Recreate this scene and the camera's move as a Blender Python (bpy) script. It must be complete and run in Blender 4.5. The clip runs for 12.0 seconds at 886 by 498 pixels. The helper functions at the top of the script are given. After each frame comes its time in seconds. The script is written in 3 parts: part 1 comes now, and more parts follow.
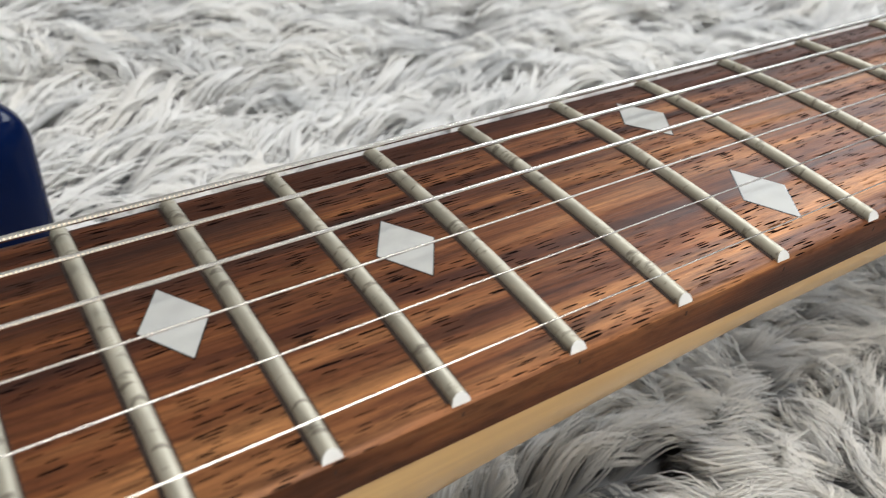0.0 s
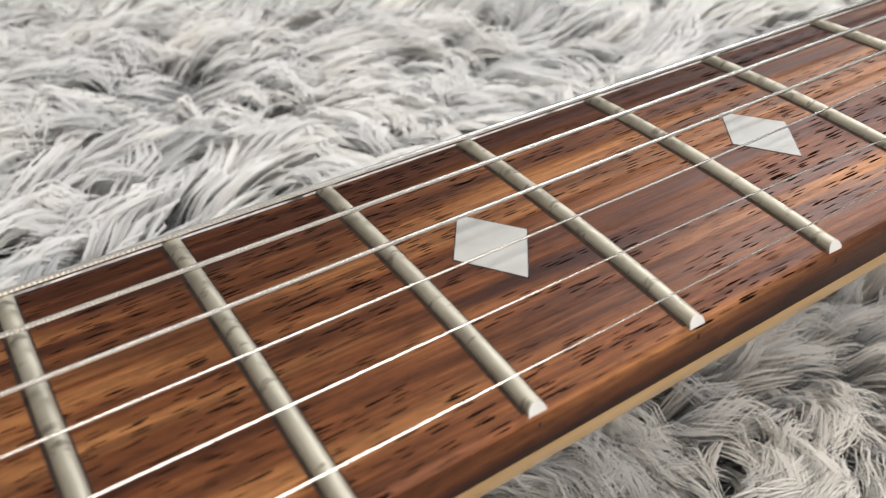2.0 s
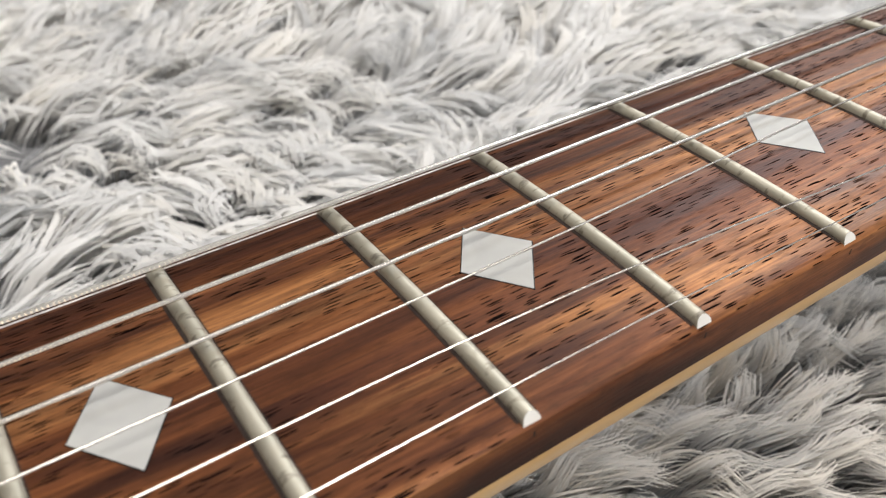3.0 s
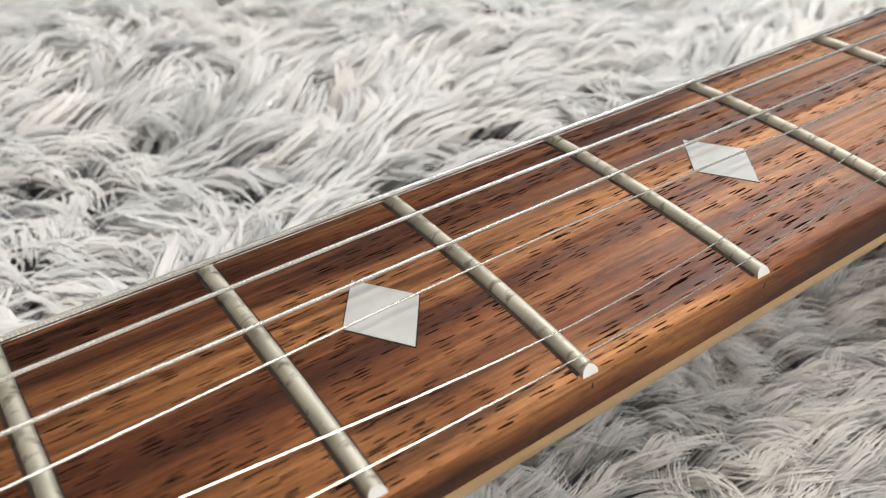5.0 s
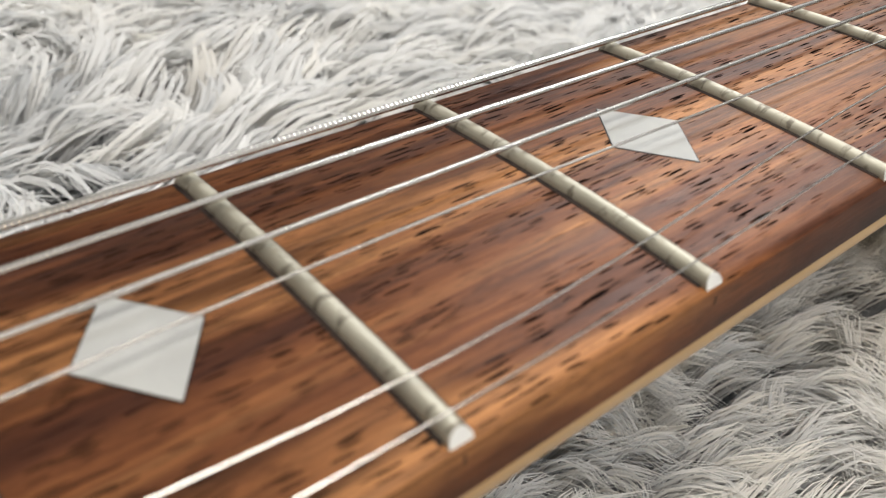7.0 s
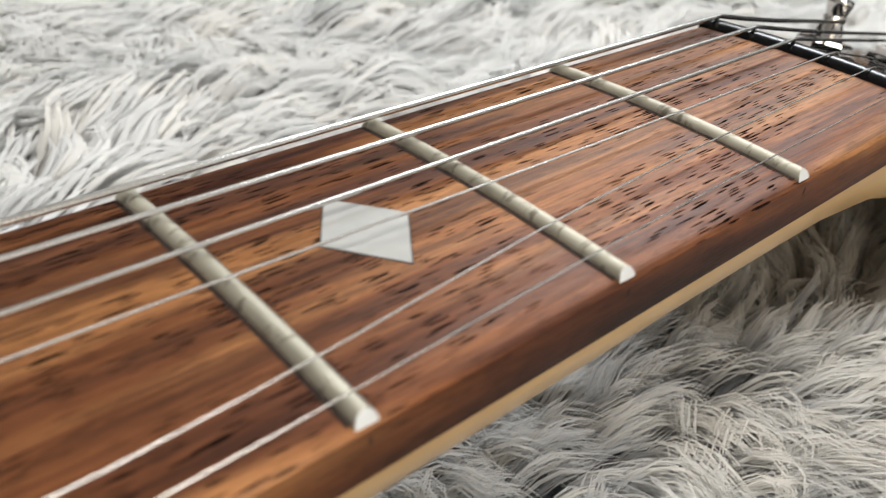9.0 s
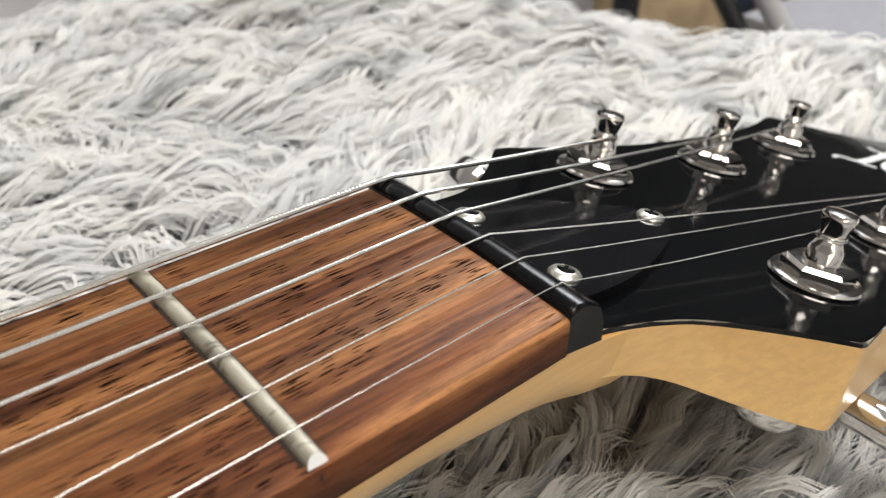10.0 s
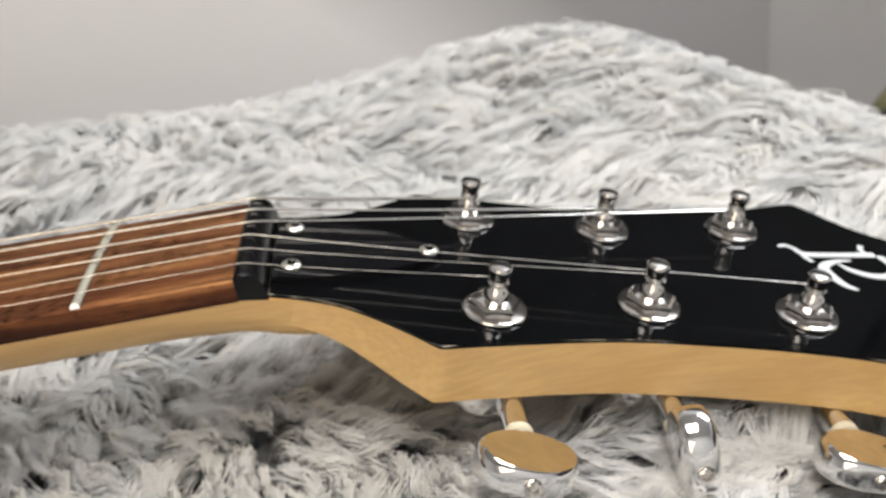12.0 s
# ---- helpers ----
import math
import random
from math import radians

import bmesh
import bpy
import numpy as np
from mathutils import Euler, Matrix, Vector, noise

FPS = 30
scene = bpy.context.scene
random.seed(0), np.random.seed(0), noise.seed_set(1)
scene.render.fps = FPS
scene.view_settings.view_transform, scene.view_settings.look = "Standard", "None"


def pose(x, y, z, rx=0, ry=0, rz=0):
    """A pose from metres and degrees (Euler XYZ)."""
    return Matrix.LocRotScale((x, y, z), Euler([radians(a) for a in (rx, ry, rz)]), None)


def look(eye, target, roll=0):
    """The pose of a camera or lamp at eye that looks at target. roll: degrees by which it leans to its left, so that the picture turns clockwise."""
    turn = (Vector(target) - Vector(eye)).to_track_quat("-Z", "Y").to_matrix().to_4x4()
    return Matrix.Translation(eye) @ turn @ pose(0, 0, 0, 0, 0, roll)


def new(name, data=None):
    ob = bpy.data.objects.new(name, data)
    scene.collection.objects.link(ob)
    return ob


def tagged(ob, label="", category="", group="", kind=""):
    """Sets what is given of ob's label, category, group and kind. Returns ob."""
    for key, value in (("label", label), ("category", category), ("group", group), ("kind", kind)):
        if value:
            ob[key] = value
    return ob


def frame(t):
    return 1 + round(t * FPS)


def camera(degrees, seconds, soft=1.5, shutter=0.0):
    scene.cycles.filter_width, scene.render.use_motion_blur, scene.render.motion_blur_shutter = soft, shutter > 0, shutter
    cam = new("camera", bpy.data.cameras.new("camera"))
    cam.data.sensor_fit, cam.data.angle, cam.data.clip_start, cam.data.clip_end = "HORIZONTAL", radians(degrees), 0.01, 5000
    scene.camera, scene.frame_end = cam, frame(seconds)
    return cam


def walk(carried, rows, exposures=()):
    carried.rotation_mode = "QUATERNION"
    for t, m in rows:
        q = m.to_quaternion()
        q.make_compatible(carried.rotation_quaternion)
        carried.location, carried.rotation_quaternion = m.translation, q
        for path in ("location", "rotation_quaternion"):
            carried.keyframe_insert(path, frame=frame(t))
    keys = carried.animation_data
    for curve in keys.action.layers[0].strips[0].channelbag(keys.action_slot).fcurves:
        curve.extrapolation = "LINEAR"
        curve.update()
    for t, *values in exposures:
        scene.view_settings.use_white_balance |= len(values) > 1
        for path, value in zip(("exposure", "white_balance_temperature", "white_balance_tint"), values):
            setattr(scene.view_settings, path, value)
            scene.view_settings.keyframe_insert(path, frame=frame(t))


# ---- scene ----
cam = camera(53.33, 12.0, soft=1.1, shutter=0.15)
cam.data.dof.use_dof, cam.data.dof.focus_distance, cam.data.dof.aperture_fstop = True, 0.119, 35
# seconds, eye x y z, yaw, pitch, lean
ROWS = [
    (0, -0.40152, -0.07770, 0.06559, -33.22, -36.08, 2.63),
    (0.3, -0.38412, -0.07479, 0.06554, -32.95, -36.46, 2.14),
    (0.5, -0.37489, -0.07341, 0.06812, -32.67, -36.44, 1.52),
    (0.8, -0.35770, -0.07563, 0.06969, -32.06, -36.70, 0.84),
    (1, -0.34391, -0.07486, 0.07002, -32.41, -36.93, 0.73),
    (1.3, -0.32767, -0.07263, 0.06471, -32.63, -37.44, 0.58),
    (1.5, -0.31905, -0.07051, 0.06195, -33.05, -37.90, 0.59),
    (1.8, -0.30295, -0.06874, 0.06420, -31.93, -37.96, -0.64),
    (2, -0.29341, -0.06828, 0.06541, -32.14, -37.95, -1.01),
    (2.3, -0.28064, -0.06742, 0.06687, -32.33, -38.22, -0.98),
    (2.5, -0.27123, -0.06735, 0.06658, -32.59, -38.08, -1.10),
    (2.8, -0.25649, -0.06881, 0.06850, -32.85, -37.80, -1.12),
    (3, -0.24819, -0.06887, 0.06725, -32.44, -37.39, -1.67),
    (3.3, -0.23990, -0.06851, 0.06826, -32.54, -37.91, -1.58),
    (3.5, -0.23039, -0.06767, 0.06962, -32.82, -38.11, -1.45),
    (5.5, -0.17800, -0.07119, 0.07031, -34.86, -36.81, -0.69),
    (5.8, -0.17786, -0.06369, 0.05729, -36.39, -36.55, 0.32),
    (6, -0.17486, -0.06115, 0.05651, -36.40, -36.85, 0.37),
    (6.3, -0.16759, -0.05563, 0.05344, -38.09, -36.50, 1.23),
    (6.5, -0.16297, -0.05220, 0.04892, -39.47, -36.72, 1.78),
    (8.5, -0.15367, -0.05580, 0.04463, -42.90, -32.94, 4.65),
    (9, -0.12918, -0.05993, 0.04711, -42.79, -33.21, 3.65),
    (9.5, -0.09832, -0.06454, 0.05588, -41.89, -33.30, 2.29),
    (10, -0.06494, -0.07193, 0.06309, -40.90, -33.53, 1.27),
    (10.5, -0.05379, -0.08489, 0.06776, -38.66, -32.93, -0.03),
    (10.8, -0.03941, -0.10022, 0.07186, -33.30, -33.05, -0.77),
    (11, -0.02471, -0.11280, 0.07383, -29.01, -32.20, -3.47),
    (11.2, -0.00756, -0.12532, 0.07994, -23.02, -33.03, -5.03),
    (11.5, 0.00941, -0.14797, 0.08719, -13.47, -31.83, -7.13),
    (11.6, 0.01200, -0.15901, 0.08798, -10.31, -30.90, -8.03),
    (12, 0.04404, -0.19218, 0.09472, -1.11, -29.30, -9.34),
]


def aim(x, y, z, yaw, pitch, roll):
    a, b = radians(yaw), radians(pitch)
    way = Vector((-math.sin(a) * math.cos(b), math.cos(a) * math.cos(b), math.sin(b)))
    return look((x, y, z), Vector((x, y, z)) + way, roll)


walk(cam, [(t, aim(x, y, z, yaw, pitch, roll)) for t, x, y, z, yaw, pitch, roll in ROWS],
     [(0, 0.0, 6200, 10), (2.5, 0.0, 6450, 13), (5.5, -0.06, 6450, 11), (6.5, -0.1, 6500, 11), (9, -0.06, 6350, 10), (10.5, 0.0, 6500, 12), (12, -0.03, 6400, 12)])

# ---------------------------------------------------------------- light
world = bpy.data.worlds.new("world")
world.use_nodes = True
scene.world = world
world.node_tree.nodes["Background"].inputs[0].default_value = (0.9, 0.95, 1.0, 1)
world.node_tree.nodes["Background"].inputs[1].default_value = 0.3

FLOOR, CEIL = -0.52, 1.9


def area_lamp(name, eye, target, w, h, watts, colour):
    d = bpy.data.lights.new(name, "AREA")
    d.shape, d.size, d.size_y, d.energy, d.color = "RECTANGLE", w, h, watts, colour
    ob = new(name, d)
    ob.matrix_world = look(eye, target)
    return ob


area_lamp("ceiling_lamp_light", (0.05, -0.60, CEIL - 0.09), (0.05, -0.60, 0), 1.2, 1.0, 47, (1.0, 0.955, 0.88))
area_lamp("ceiling_lamp_light", (1.85, 1.10, CEIL - 0.09), (1.45, 0.85, 0), 1.2, 1.0, 84, (0.95, 0.98, 1.0))
# added warm fill from the camera side, with no seen source
area_lamp("window_light", (-0.6, -1.95, 0.6), (0.0, 0.0, -0.1), 1.4, 1.0, 16, (1.0, 0.84, 0.62))


# ---------------------------------------------------------------- materials
def nodes_of(name):
    m = bpy.data.materials.new(name)
    m.use_nodes = True
    nt = m.node_tree
    return m, nt, nt.nodes["Principled BSDF"]


def node(nt, kind, **inputs):
    n = nt.nodes.new(kind)
    for k, v in inputs.items():
        n.inputs[k].default_value = v
    return n


def coords(nt, scale, what="Object"):
    tc = nt.nodes.new("ShaderNodeTexCoord")
    mp = node(nt, "ShaderNodeMapping", Scale=scale)
    nt.links.new(tc.outputs[what], mp.inputs["Vector"])
    return mp.outputs["Vector"]


def noise_tex(nt, vec, scale, detail=3.0, rough=0.5, distortion=0.0):
    n = node(nt, "ShaderNodeTexNoise", Scale=scale, Detail=detail, Roughness=rough, Distortion=distortion)
    nt.links.new(vec, n.inputs["Vector"])
    return n.outputs["Fac"]


def ramp(nt, fac, *stops):
    r = nt.nodes.new("ShaderNodeValToRGB")
    e = r.color_ramp.elements
    while len(e) < len(stops):
        e.new(0.5)
    for el, (p, c) in zip(e, stops):
        el.position = p
        el.color = (*c, 1) if len(c) == 3 else c
    nt.links.new(fac, r.inputs["Fac"])
    return r.outputs["Color"]


def mix(nt, fac, a, b, kind="MIX"):
    n = nt.nodes.new("ShaderNodeMix")
    n.data_type, n.blend_type = "RGBA", kind
    for s, v in ((n.inputs[0], fac), (n.inputs[6], a), (n.inputs[7], b)):
        if isinstance(v, bpy.types.NodeSocket):
            nt.links.new(v, s)
        elif isinstance(v, (int, float)):
            s.default_value = v
        else:
            s.default_value = (*v, 1)
    return n.outputs[2]


def noise_vec(nt, vec, scale):
    n = node(nt, "ShaderNodeTexNoise", Scale=scale, Detail=2.0)
    nt.links.new(vec, n.inputs["Vector"])
    return n.outputs["Color"]


def math_node(nt, kind, a, b):
    n = nt.nodes.new("ShaderNodeMath")
    n.operation = kind
    for sock, v in zip(n.inputs, (a, b)):
        if isinstance(v, (int, float)):
            sock.default_value = v
        else:
            nt.links.new(v, sock)
    return n.outputs[0]


def bump(nt, bsdf, height, strength, distance):
    b = node(nt, "ShaderNodeBump", Strength=strength, Distance=distance)
    nt.links.new(height, b.inputs["Height"])
    nt.links.new(b.outputs["Normal"], bsdf.inputs["Normal"])


def grey(v):
    return (v, v, v)


def simple(name, colour, rough=0.5, metal=0.0, vary=0.12, size=60.0, relief=0.0, stretch=(1, 1, 1), coat=0.0):
    """A plain material with cloudy variation of tone and gloss."""
    m, nt, b = nodes_of(name)
    v = coords(nt, stretch)
    n = noise_tex(nt, v, size, 4.0)
    lo = tuple(c * (1 - vary) for c in colour)
    hi = tuple(min(1, c * (1 + vary)) for c in colour)
    nt.links.new(ramp(nt, n, (0.3, lo), (0.7, hi)), b.inputs["Base Color"])
    fine = noise_tex(nt, v, size * 9, 3.0)
    nt.links.new(ramp(nt, fine, (0.3, grey(max(0.02, rough * 0.85))), (0.7, grey(min(1, rough * 1.2)))), b.inputs["Roughness"])
    b.inputs["Metallic"].default_value = metal
    b.inputs["Coat Weight"].default_value = coat
    if relief:
        bump(nt, b, fine, 0.35, relief)
    return m


def rosewood():
    m, nt, b = nodes_of("rosewood")
    broad = noise_tex(nt, coords(nt, (8, 120, 60)), 1.0, 4.0, 0.6, 0.9)
    streak = noise_tex(nt, coords(nt, (20, 330, 90)), 1.0, 4.0, 0.6, 0.6)
    # paler and more orange towards the nut and the treble edge
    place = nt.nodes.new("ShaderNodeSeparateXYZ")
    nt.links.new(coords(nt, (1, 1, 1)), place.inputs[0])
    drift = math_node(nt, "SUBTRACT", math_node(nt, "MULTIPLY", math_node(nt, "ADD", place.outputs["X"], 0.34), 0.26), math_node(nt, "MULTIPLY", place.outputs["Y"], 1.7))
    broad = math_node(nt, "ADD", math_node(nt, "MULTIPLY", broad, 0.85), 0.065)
    # darker lower down: shade on the board's sides put into the colour
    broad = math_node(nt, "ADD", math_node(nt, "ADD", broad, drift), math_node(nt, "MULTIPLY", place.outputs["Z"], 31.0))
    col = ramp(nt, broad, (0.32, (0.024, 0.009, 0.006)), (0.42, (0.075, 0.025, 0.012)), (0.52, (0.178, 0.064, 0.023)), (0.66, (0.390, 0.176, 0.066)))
    col = mix(nt, ramp(nt, streak, (0.36, grey(0.60)), (0.54, grey(0.0))), col, (0.020, 0.009, 0.007))
    # pores: short dark dashes along the grain, gathered in bands
    warp = mix(nt, 0.0030, coords(nt, (1, 1, 1)), noise_vec(nt, coords(nt, (9, 50, 50)), 1.0), "ADD")
    top = nt.nodes.new("ShaderNodeSeparateXYZ")
    geo = nt.nodes.new("ShaderNodeNewGeometry")
    nt.links.new(geo.outputs["Normal"], top.inputs[0])
    flat = ramp(nt, top.outputs["Z"], (0.55, grey(0.0)), (0.85, grey(1.0)))
    where = noise_tex(nt, coords(nt, (24, 120, 90)), 1.0, 2.0, 0.5)
    band = ramp(nt, where, (0.42, grey(0.0)), (0.50, grey(1.0)))
    size = noise_tex(nt, coords(nt, (400, 900, 1)), 1.0, 1.0)

    def dashes(along, across, share):
        cells = node(nt, "ShaderNodeTexVoronoi", Scale=1.0, Randomness=1.0)
        cells.voronoi_dimensions = "2D"
        scaled = node(nt, "ShaderNodeMapping", Scale=(along, across, 1))
        nt.links.new(warp, scaled.inputs["Vector"])
        nt.links.new(scaled.outputs["Vector"], cells.inputs["Vector"])
        pore = math_node(nt, "SUBTRACT", math_node(nt, "MULTIPLY", size, 0.49), cells.outputs["Distance"])
        pick = nt.nodes.new("ShaderNodeSeparateColor")
        nt.links.new(cells.outputs["Color"], pick.inputs[0])
        chosen = ramp(nt, pick.outputs[0], (share, grey(0.0)), (share + 0.04, grey(1.0)))
        return mix(nt, 1.0, ramp(nt, pore, (0.0, grey(0.0)), (0.07, grey(1.0))), chosen, "MULTIPLY")
    dash = mix(nt, 1.0, dashes(210, 2500, 0.48), dashes(140, 1800, 0.75), "LIGHTEN")
    pores = mix(nt, 1.0, mix(nt, 1.0, dash, band, "MULTIPLY"), flat, "MULTIPLY")
    fine = noise_tex(nt, coords(nt, (80, 3600, 3400)), 1.0, 2.0, 0.6)
    mid = noise_tex(nt, coords(nt, (42, 1100, 260)), 1.0, 3.0, 0.6)
    col = mix(nt, ramp(nt, mid, (0.43, grey(0.26)), (0.55, grey(0.0))), col, (0.024, 0.009, 0.006))
    col = mix(nt, ramp(nt, fine, (0.42, grey(0.24)), (0.56, grey(0.0))), col, (0.026, 0.011, 0.008))
    fleck = noise_tex(nt, coords(nt, (330, 1500, 900)), 1.0, 3.0, 0.65)
    col = mix(nt, 1.0, col, ramp(nt, fleck, (0.30, grey(0.62)), (0.50, grey(0.95)), (0.70, grey(1.0))), "MULTIPLY")
    col = mix(nt, pores, col, (0.006, 0.004, 0.004))
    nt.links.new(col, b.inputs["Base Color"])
    # oiled fibres throw back light in the colour of the wood
    b.inputs["Metallic"].default_value = 0.26
    gloss = ramp(nt, streak, (0.3, grey(0.36)), (0.7, grey(0.50)))
    nt.links.new(mix(nt, pores, gloss, grey(0.95)), b.inputs["Roughness"])
    nt.links.new(ramp(nt, pores, (0.0, grey(0.14)), (1.0, grey(0.0))), b.inputs["Specular IOR Level"])
    h = mix(nt, pores, fine, (0, 0, 0))
    bump(nt, b, h, 0.35, 0.00012)
    return m


def maple(name, light):
    m, nt, b = nodes_of(name)
    broad = noise_tex(nt, coords(nt, (14, 60, 60)), 1.0, 3.0, 0.5, 0.4)
    grain = noise_tex(nt, coords(nt, (60, 900, 900)), 1.0, 4.0, 0.6)
    lo, hi = light
    col = ramp(nt, broad, (0.3, lo), (0.7, hi))
    col = mix(nt, ramp(nt, grain, (0.40, grey(0.22)), (0.6, grey(0.0))), col, tuple(c * 0.6 for c in lo))
    nt.links.new(col, b.inputs["Base Color"])
    nt.links.new(ramp(nt, grain, (0.3, grey(0.34)), (0.7, grey(0.46))), b.inputs["Roughness"])
    b.inputs["Coat Weight"].default_value = 0.35
    b.inputs["Coat Roughness"].default_value = 0.22
    bump(nt, b, grain, 0.2, 0.00005)
    return m


def fret_metal():
    m, nt, b = nodes_of("fret_metal")
    n = noise_tex(nt, coords(nt, (300, 90, 300)), 1.0, 4.0, 0.6)
    wear = noise_tex(nt, coords(nt, (260, 620, 300)), 1.0, 3.0, 0.6)
    col = ramp(nt, n, (0.3, (0.39, 0.37, 0.30)), (0.7, (0.53, 0.505, 0.42)))
    col = mix(nt, ramp(nt, wear, (0.57, grey(0.0)), (0.66, grey(0.75))), col, (0.16, 0.14, 0.11))
    nt.links.new(col, b.inputs["Base Color"])
    b.inputs["Metallic"].default_value = 0.8
    nt.links.new(ramp(nt, n, (0.3, grey(0.52)), (0.7, grey(0.68))), b.inputs["Roughness"])
    bump(nt, b, wear, 0.25, 0.0001)
    return m


def string_metal(name, wound):
    m, nt, b = nodes_of(name)
    k = 0.84 if wound else 1.0
    n = noise_tex(nt, coords(nt, (40, 600, 600)), 1.0, 3.0)
    nt.links.new(ramp(nt, n, (0.3, (0.60 * k, 0.58 * k, 0.54 * k)), (0.7, (0.74 * k, 0.73 * k, 0.70 * k))), b.inputs["Base Color"])
    b.inputs["Metallic"].default_value = 1.0
    b.inputs["Roughness"].default_value = 0.25
    return m


def pearl():
    m, nt, b = nodes_of("pearl")
    n = noise_tex(nt, coords(nt, (120, 160, 100)), 1.0, 3.0, 0.5, 1.2)
    nt.links.new(ramp(nt, n, (0.3, (0.33, 0.335, 0.325)), (0.7, (0.385, 0.39, 0.375))), b.inputs["Base Color"])
    b.inputs["Roughness"].default_value = 0.45
    b.inputs["Specular IOR Level"].default_value = 0.15
    return m


def lacquer(name, colour):
    m, nt, b = nodes_of(name)
    n = noise_tex(nt, coords(nt, (1, 1, 1)), 30, 3.0)
    nt.links.new(ramp(nt, n, (0.3, tuple(c * 0.8 for c in colour)), (0.7, tuple(c * 1.2 for c in colour))), b.inputs["Base Color"])
    smear = noise_tex(nt, coords(nt, (1, 1, 1)), 120, 4.0)
    nt.links.new(ramp(nt, smear, (0.35, grey(0.045)), (0.75, grey(0.12))), b.inputs["Roughness"])
    b.inputs["Specular IOR Level"].default_value = 0.25
    dust = noise_tex(nt, coords(nt, (1, 1, 1)), 900, 1.0)
    bump(nt, b, dust, 0.02, 0.0002)
    return m


def fur_material():
    m, nt, b = nodes_of("fur")
    geo = nt.nodes.new("ShaderNodeNewGeometry")
    uv = nt.nodes.new("ShaderNodeTexCoord")
    sep = nt.nodes.new("ShaderNodeSeparateXYZ")
    nt.links.new(uv.outputs["UV"], sep.inputs[0])
    # two-tone fibre; its dark roots are deepened further for shade between locks
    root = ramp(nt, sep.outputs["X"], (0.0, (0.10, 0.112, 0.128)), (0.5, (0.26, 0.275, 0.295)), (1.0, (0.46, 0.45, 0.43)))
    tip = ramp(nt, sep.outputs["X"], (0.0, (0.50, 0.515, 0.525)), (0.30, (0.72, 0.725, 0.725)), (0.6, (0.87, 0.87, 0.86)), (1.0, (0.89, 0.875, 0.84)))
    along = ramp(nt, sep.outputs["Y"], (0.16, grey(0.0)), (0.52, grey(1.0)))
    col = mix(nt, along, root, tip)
    one = ramp(nt, geo.outputs["Random Per Island"], (0.0, grey(0.95)), (1.0, grey(1.0)))
    col = mix(nt, 1.0, col, one, "MULTIPLY")
    nt.links.new(col, b.inputs["Base Color"])
    b.inputs["Roughness"].default_value = 0.6
    b.inputs["Specular IOR Level"].default_value = 0.2
    # fine hairs round off the light across each lock
    soft = node(nt, "ShaderNodeMix")
    soft.data_type = "VECTOR"
    soft.inputs[0].default_value = 0.72
    nt.links.new(geo.outputs["Normal"], soft.inputs[4])
    soft.inputs[5].default_value = (0, 0, 1)
    unit = nt.nodes.new("ShaderNodeVectorMath")
    unit.operation = "NORMALIZE"
    nt.links.new(soft.outputs[1], unit.inputs[0])
    nt.links.new(unit.outputs["Vector"], b.inputs["Normal"])
    tr = nt.nodes.new("ShaderNodeBsdfTranslucent")
    nt.links.new(col, tr.inputs["Color"])
    ms = node(nt, "ShaderNodeMixShader", Fac=0.5)
    nt.links.new(b.outputs[0], ms.inputs[1])
    nt.links.new(tr.outputs[0], ms.inputs[2])
    nt.links.new(ms.outputs[0], nt.nodes["Material Output"].inputs["Surface"])
    return m


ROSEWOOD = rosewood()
MAPLE = maple("maple_satin", ((0.50, 0.30, 0.105), (0.62, 0.40, 0.155)))
FRET = fret_metal()
FRET_SHADE_SLOT = simple("fret_grime", (0.018, 0.010, 0.007), 0.9, 0.0, 0.3, 700)
FRET_END = simple("fret_end_metal", (0.78, 0.79, 0.78), 0.35, 0.35, 0.06, 300)
PEARL = pearl()
BLACK = lacquer("black_lacquer", (0.0022, 0.0025, 0.003))
BLACK.node_tree.nodes["Principled BSDF"].inputs["Specular IOR Level"].default_value = 0.19
WORN_EDGE, _nt, _b = nodes_of("worn_lacquer_edge")
_nt.links.new(ramp(_nt, noise_tex(_nt, coords(_nt, (1, 1, 1)), 260, 3.0), (0.42, (0.012, 0.011, 0.011)), (0.58, (0.30, 0.26, 0.20))), _b.inputs["Base Color"])
_b.inputs["Roughness"].default_value = 0.35
BLACK_MATT = simple("black_plastic", (0.004, 0.004, 0.005), 0.10, 0.0, 0.2, 200, 0.00002)
NUT_BLACK = simple("nut_graphite", (0.003, 0.003, 0.0034), 0.2, 0.0, 0.3, 300, 0.00002)
NUT_BLACK.node_tree.nodes["Principled BSDF"].inputs["Specular IOR Level"].default_value = 0.25
CHROME = simple("chrome", (0.80, 0.79, 0.78), 0.07, 1.0, 0.05, 150)
NICKEL = simple("brushed_nickel", (0.66, 0.63, 0.60), 0.12, 1.0, 0.12, 250)
SCREW_METAL = simple("screw_metal", (0.75, 0.73, 0.66), 0.32, 1.0, 0.1, 400)
IVORY = simple("ivory_nylon", (0.62, 0.56, 0.42), 0.4, 0.0, 0.08, 300)
LOGO_WHITE = simple("logo_silver", (0.66, 0.68, 0.69), 0.35, 0.0, 0.08, 400)
BLUE = lacquer("deep_blue_lacquer", (0.002, 0.0065, 0.034))
BLUE.node_tree.nodes["Principled BSDF"].inputs["Specular IOR Level"].default_value = 0.06
TEAL = lacquer("teal_lacquer", (0.012, 0.085, 0.075))
PLAIN = string_metal("plain_string_steel", False)
WOUND = string_metal("wound_string_nickel", True)
FUR = fur_material()
BACKING = simple("rug_backing", (0.16, 0.165, 0.175), 0.95, 0.0, 0.3, 90, 0.001)
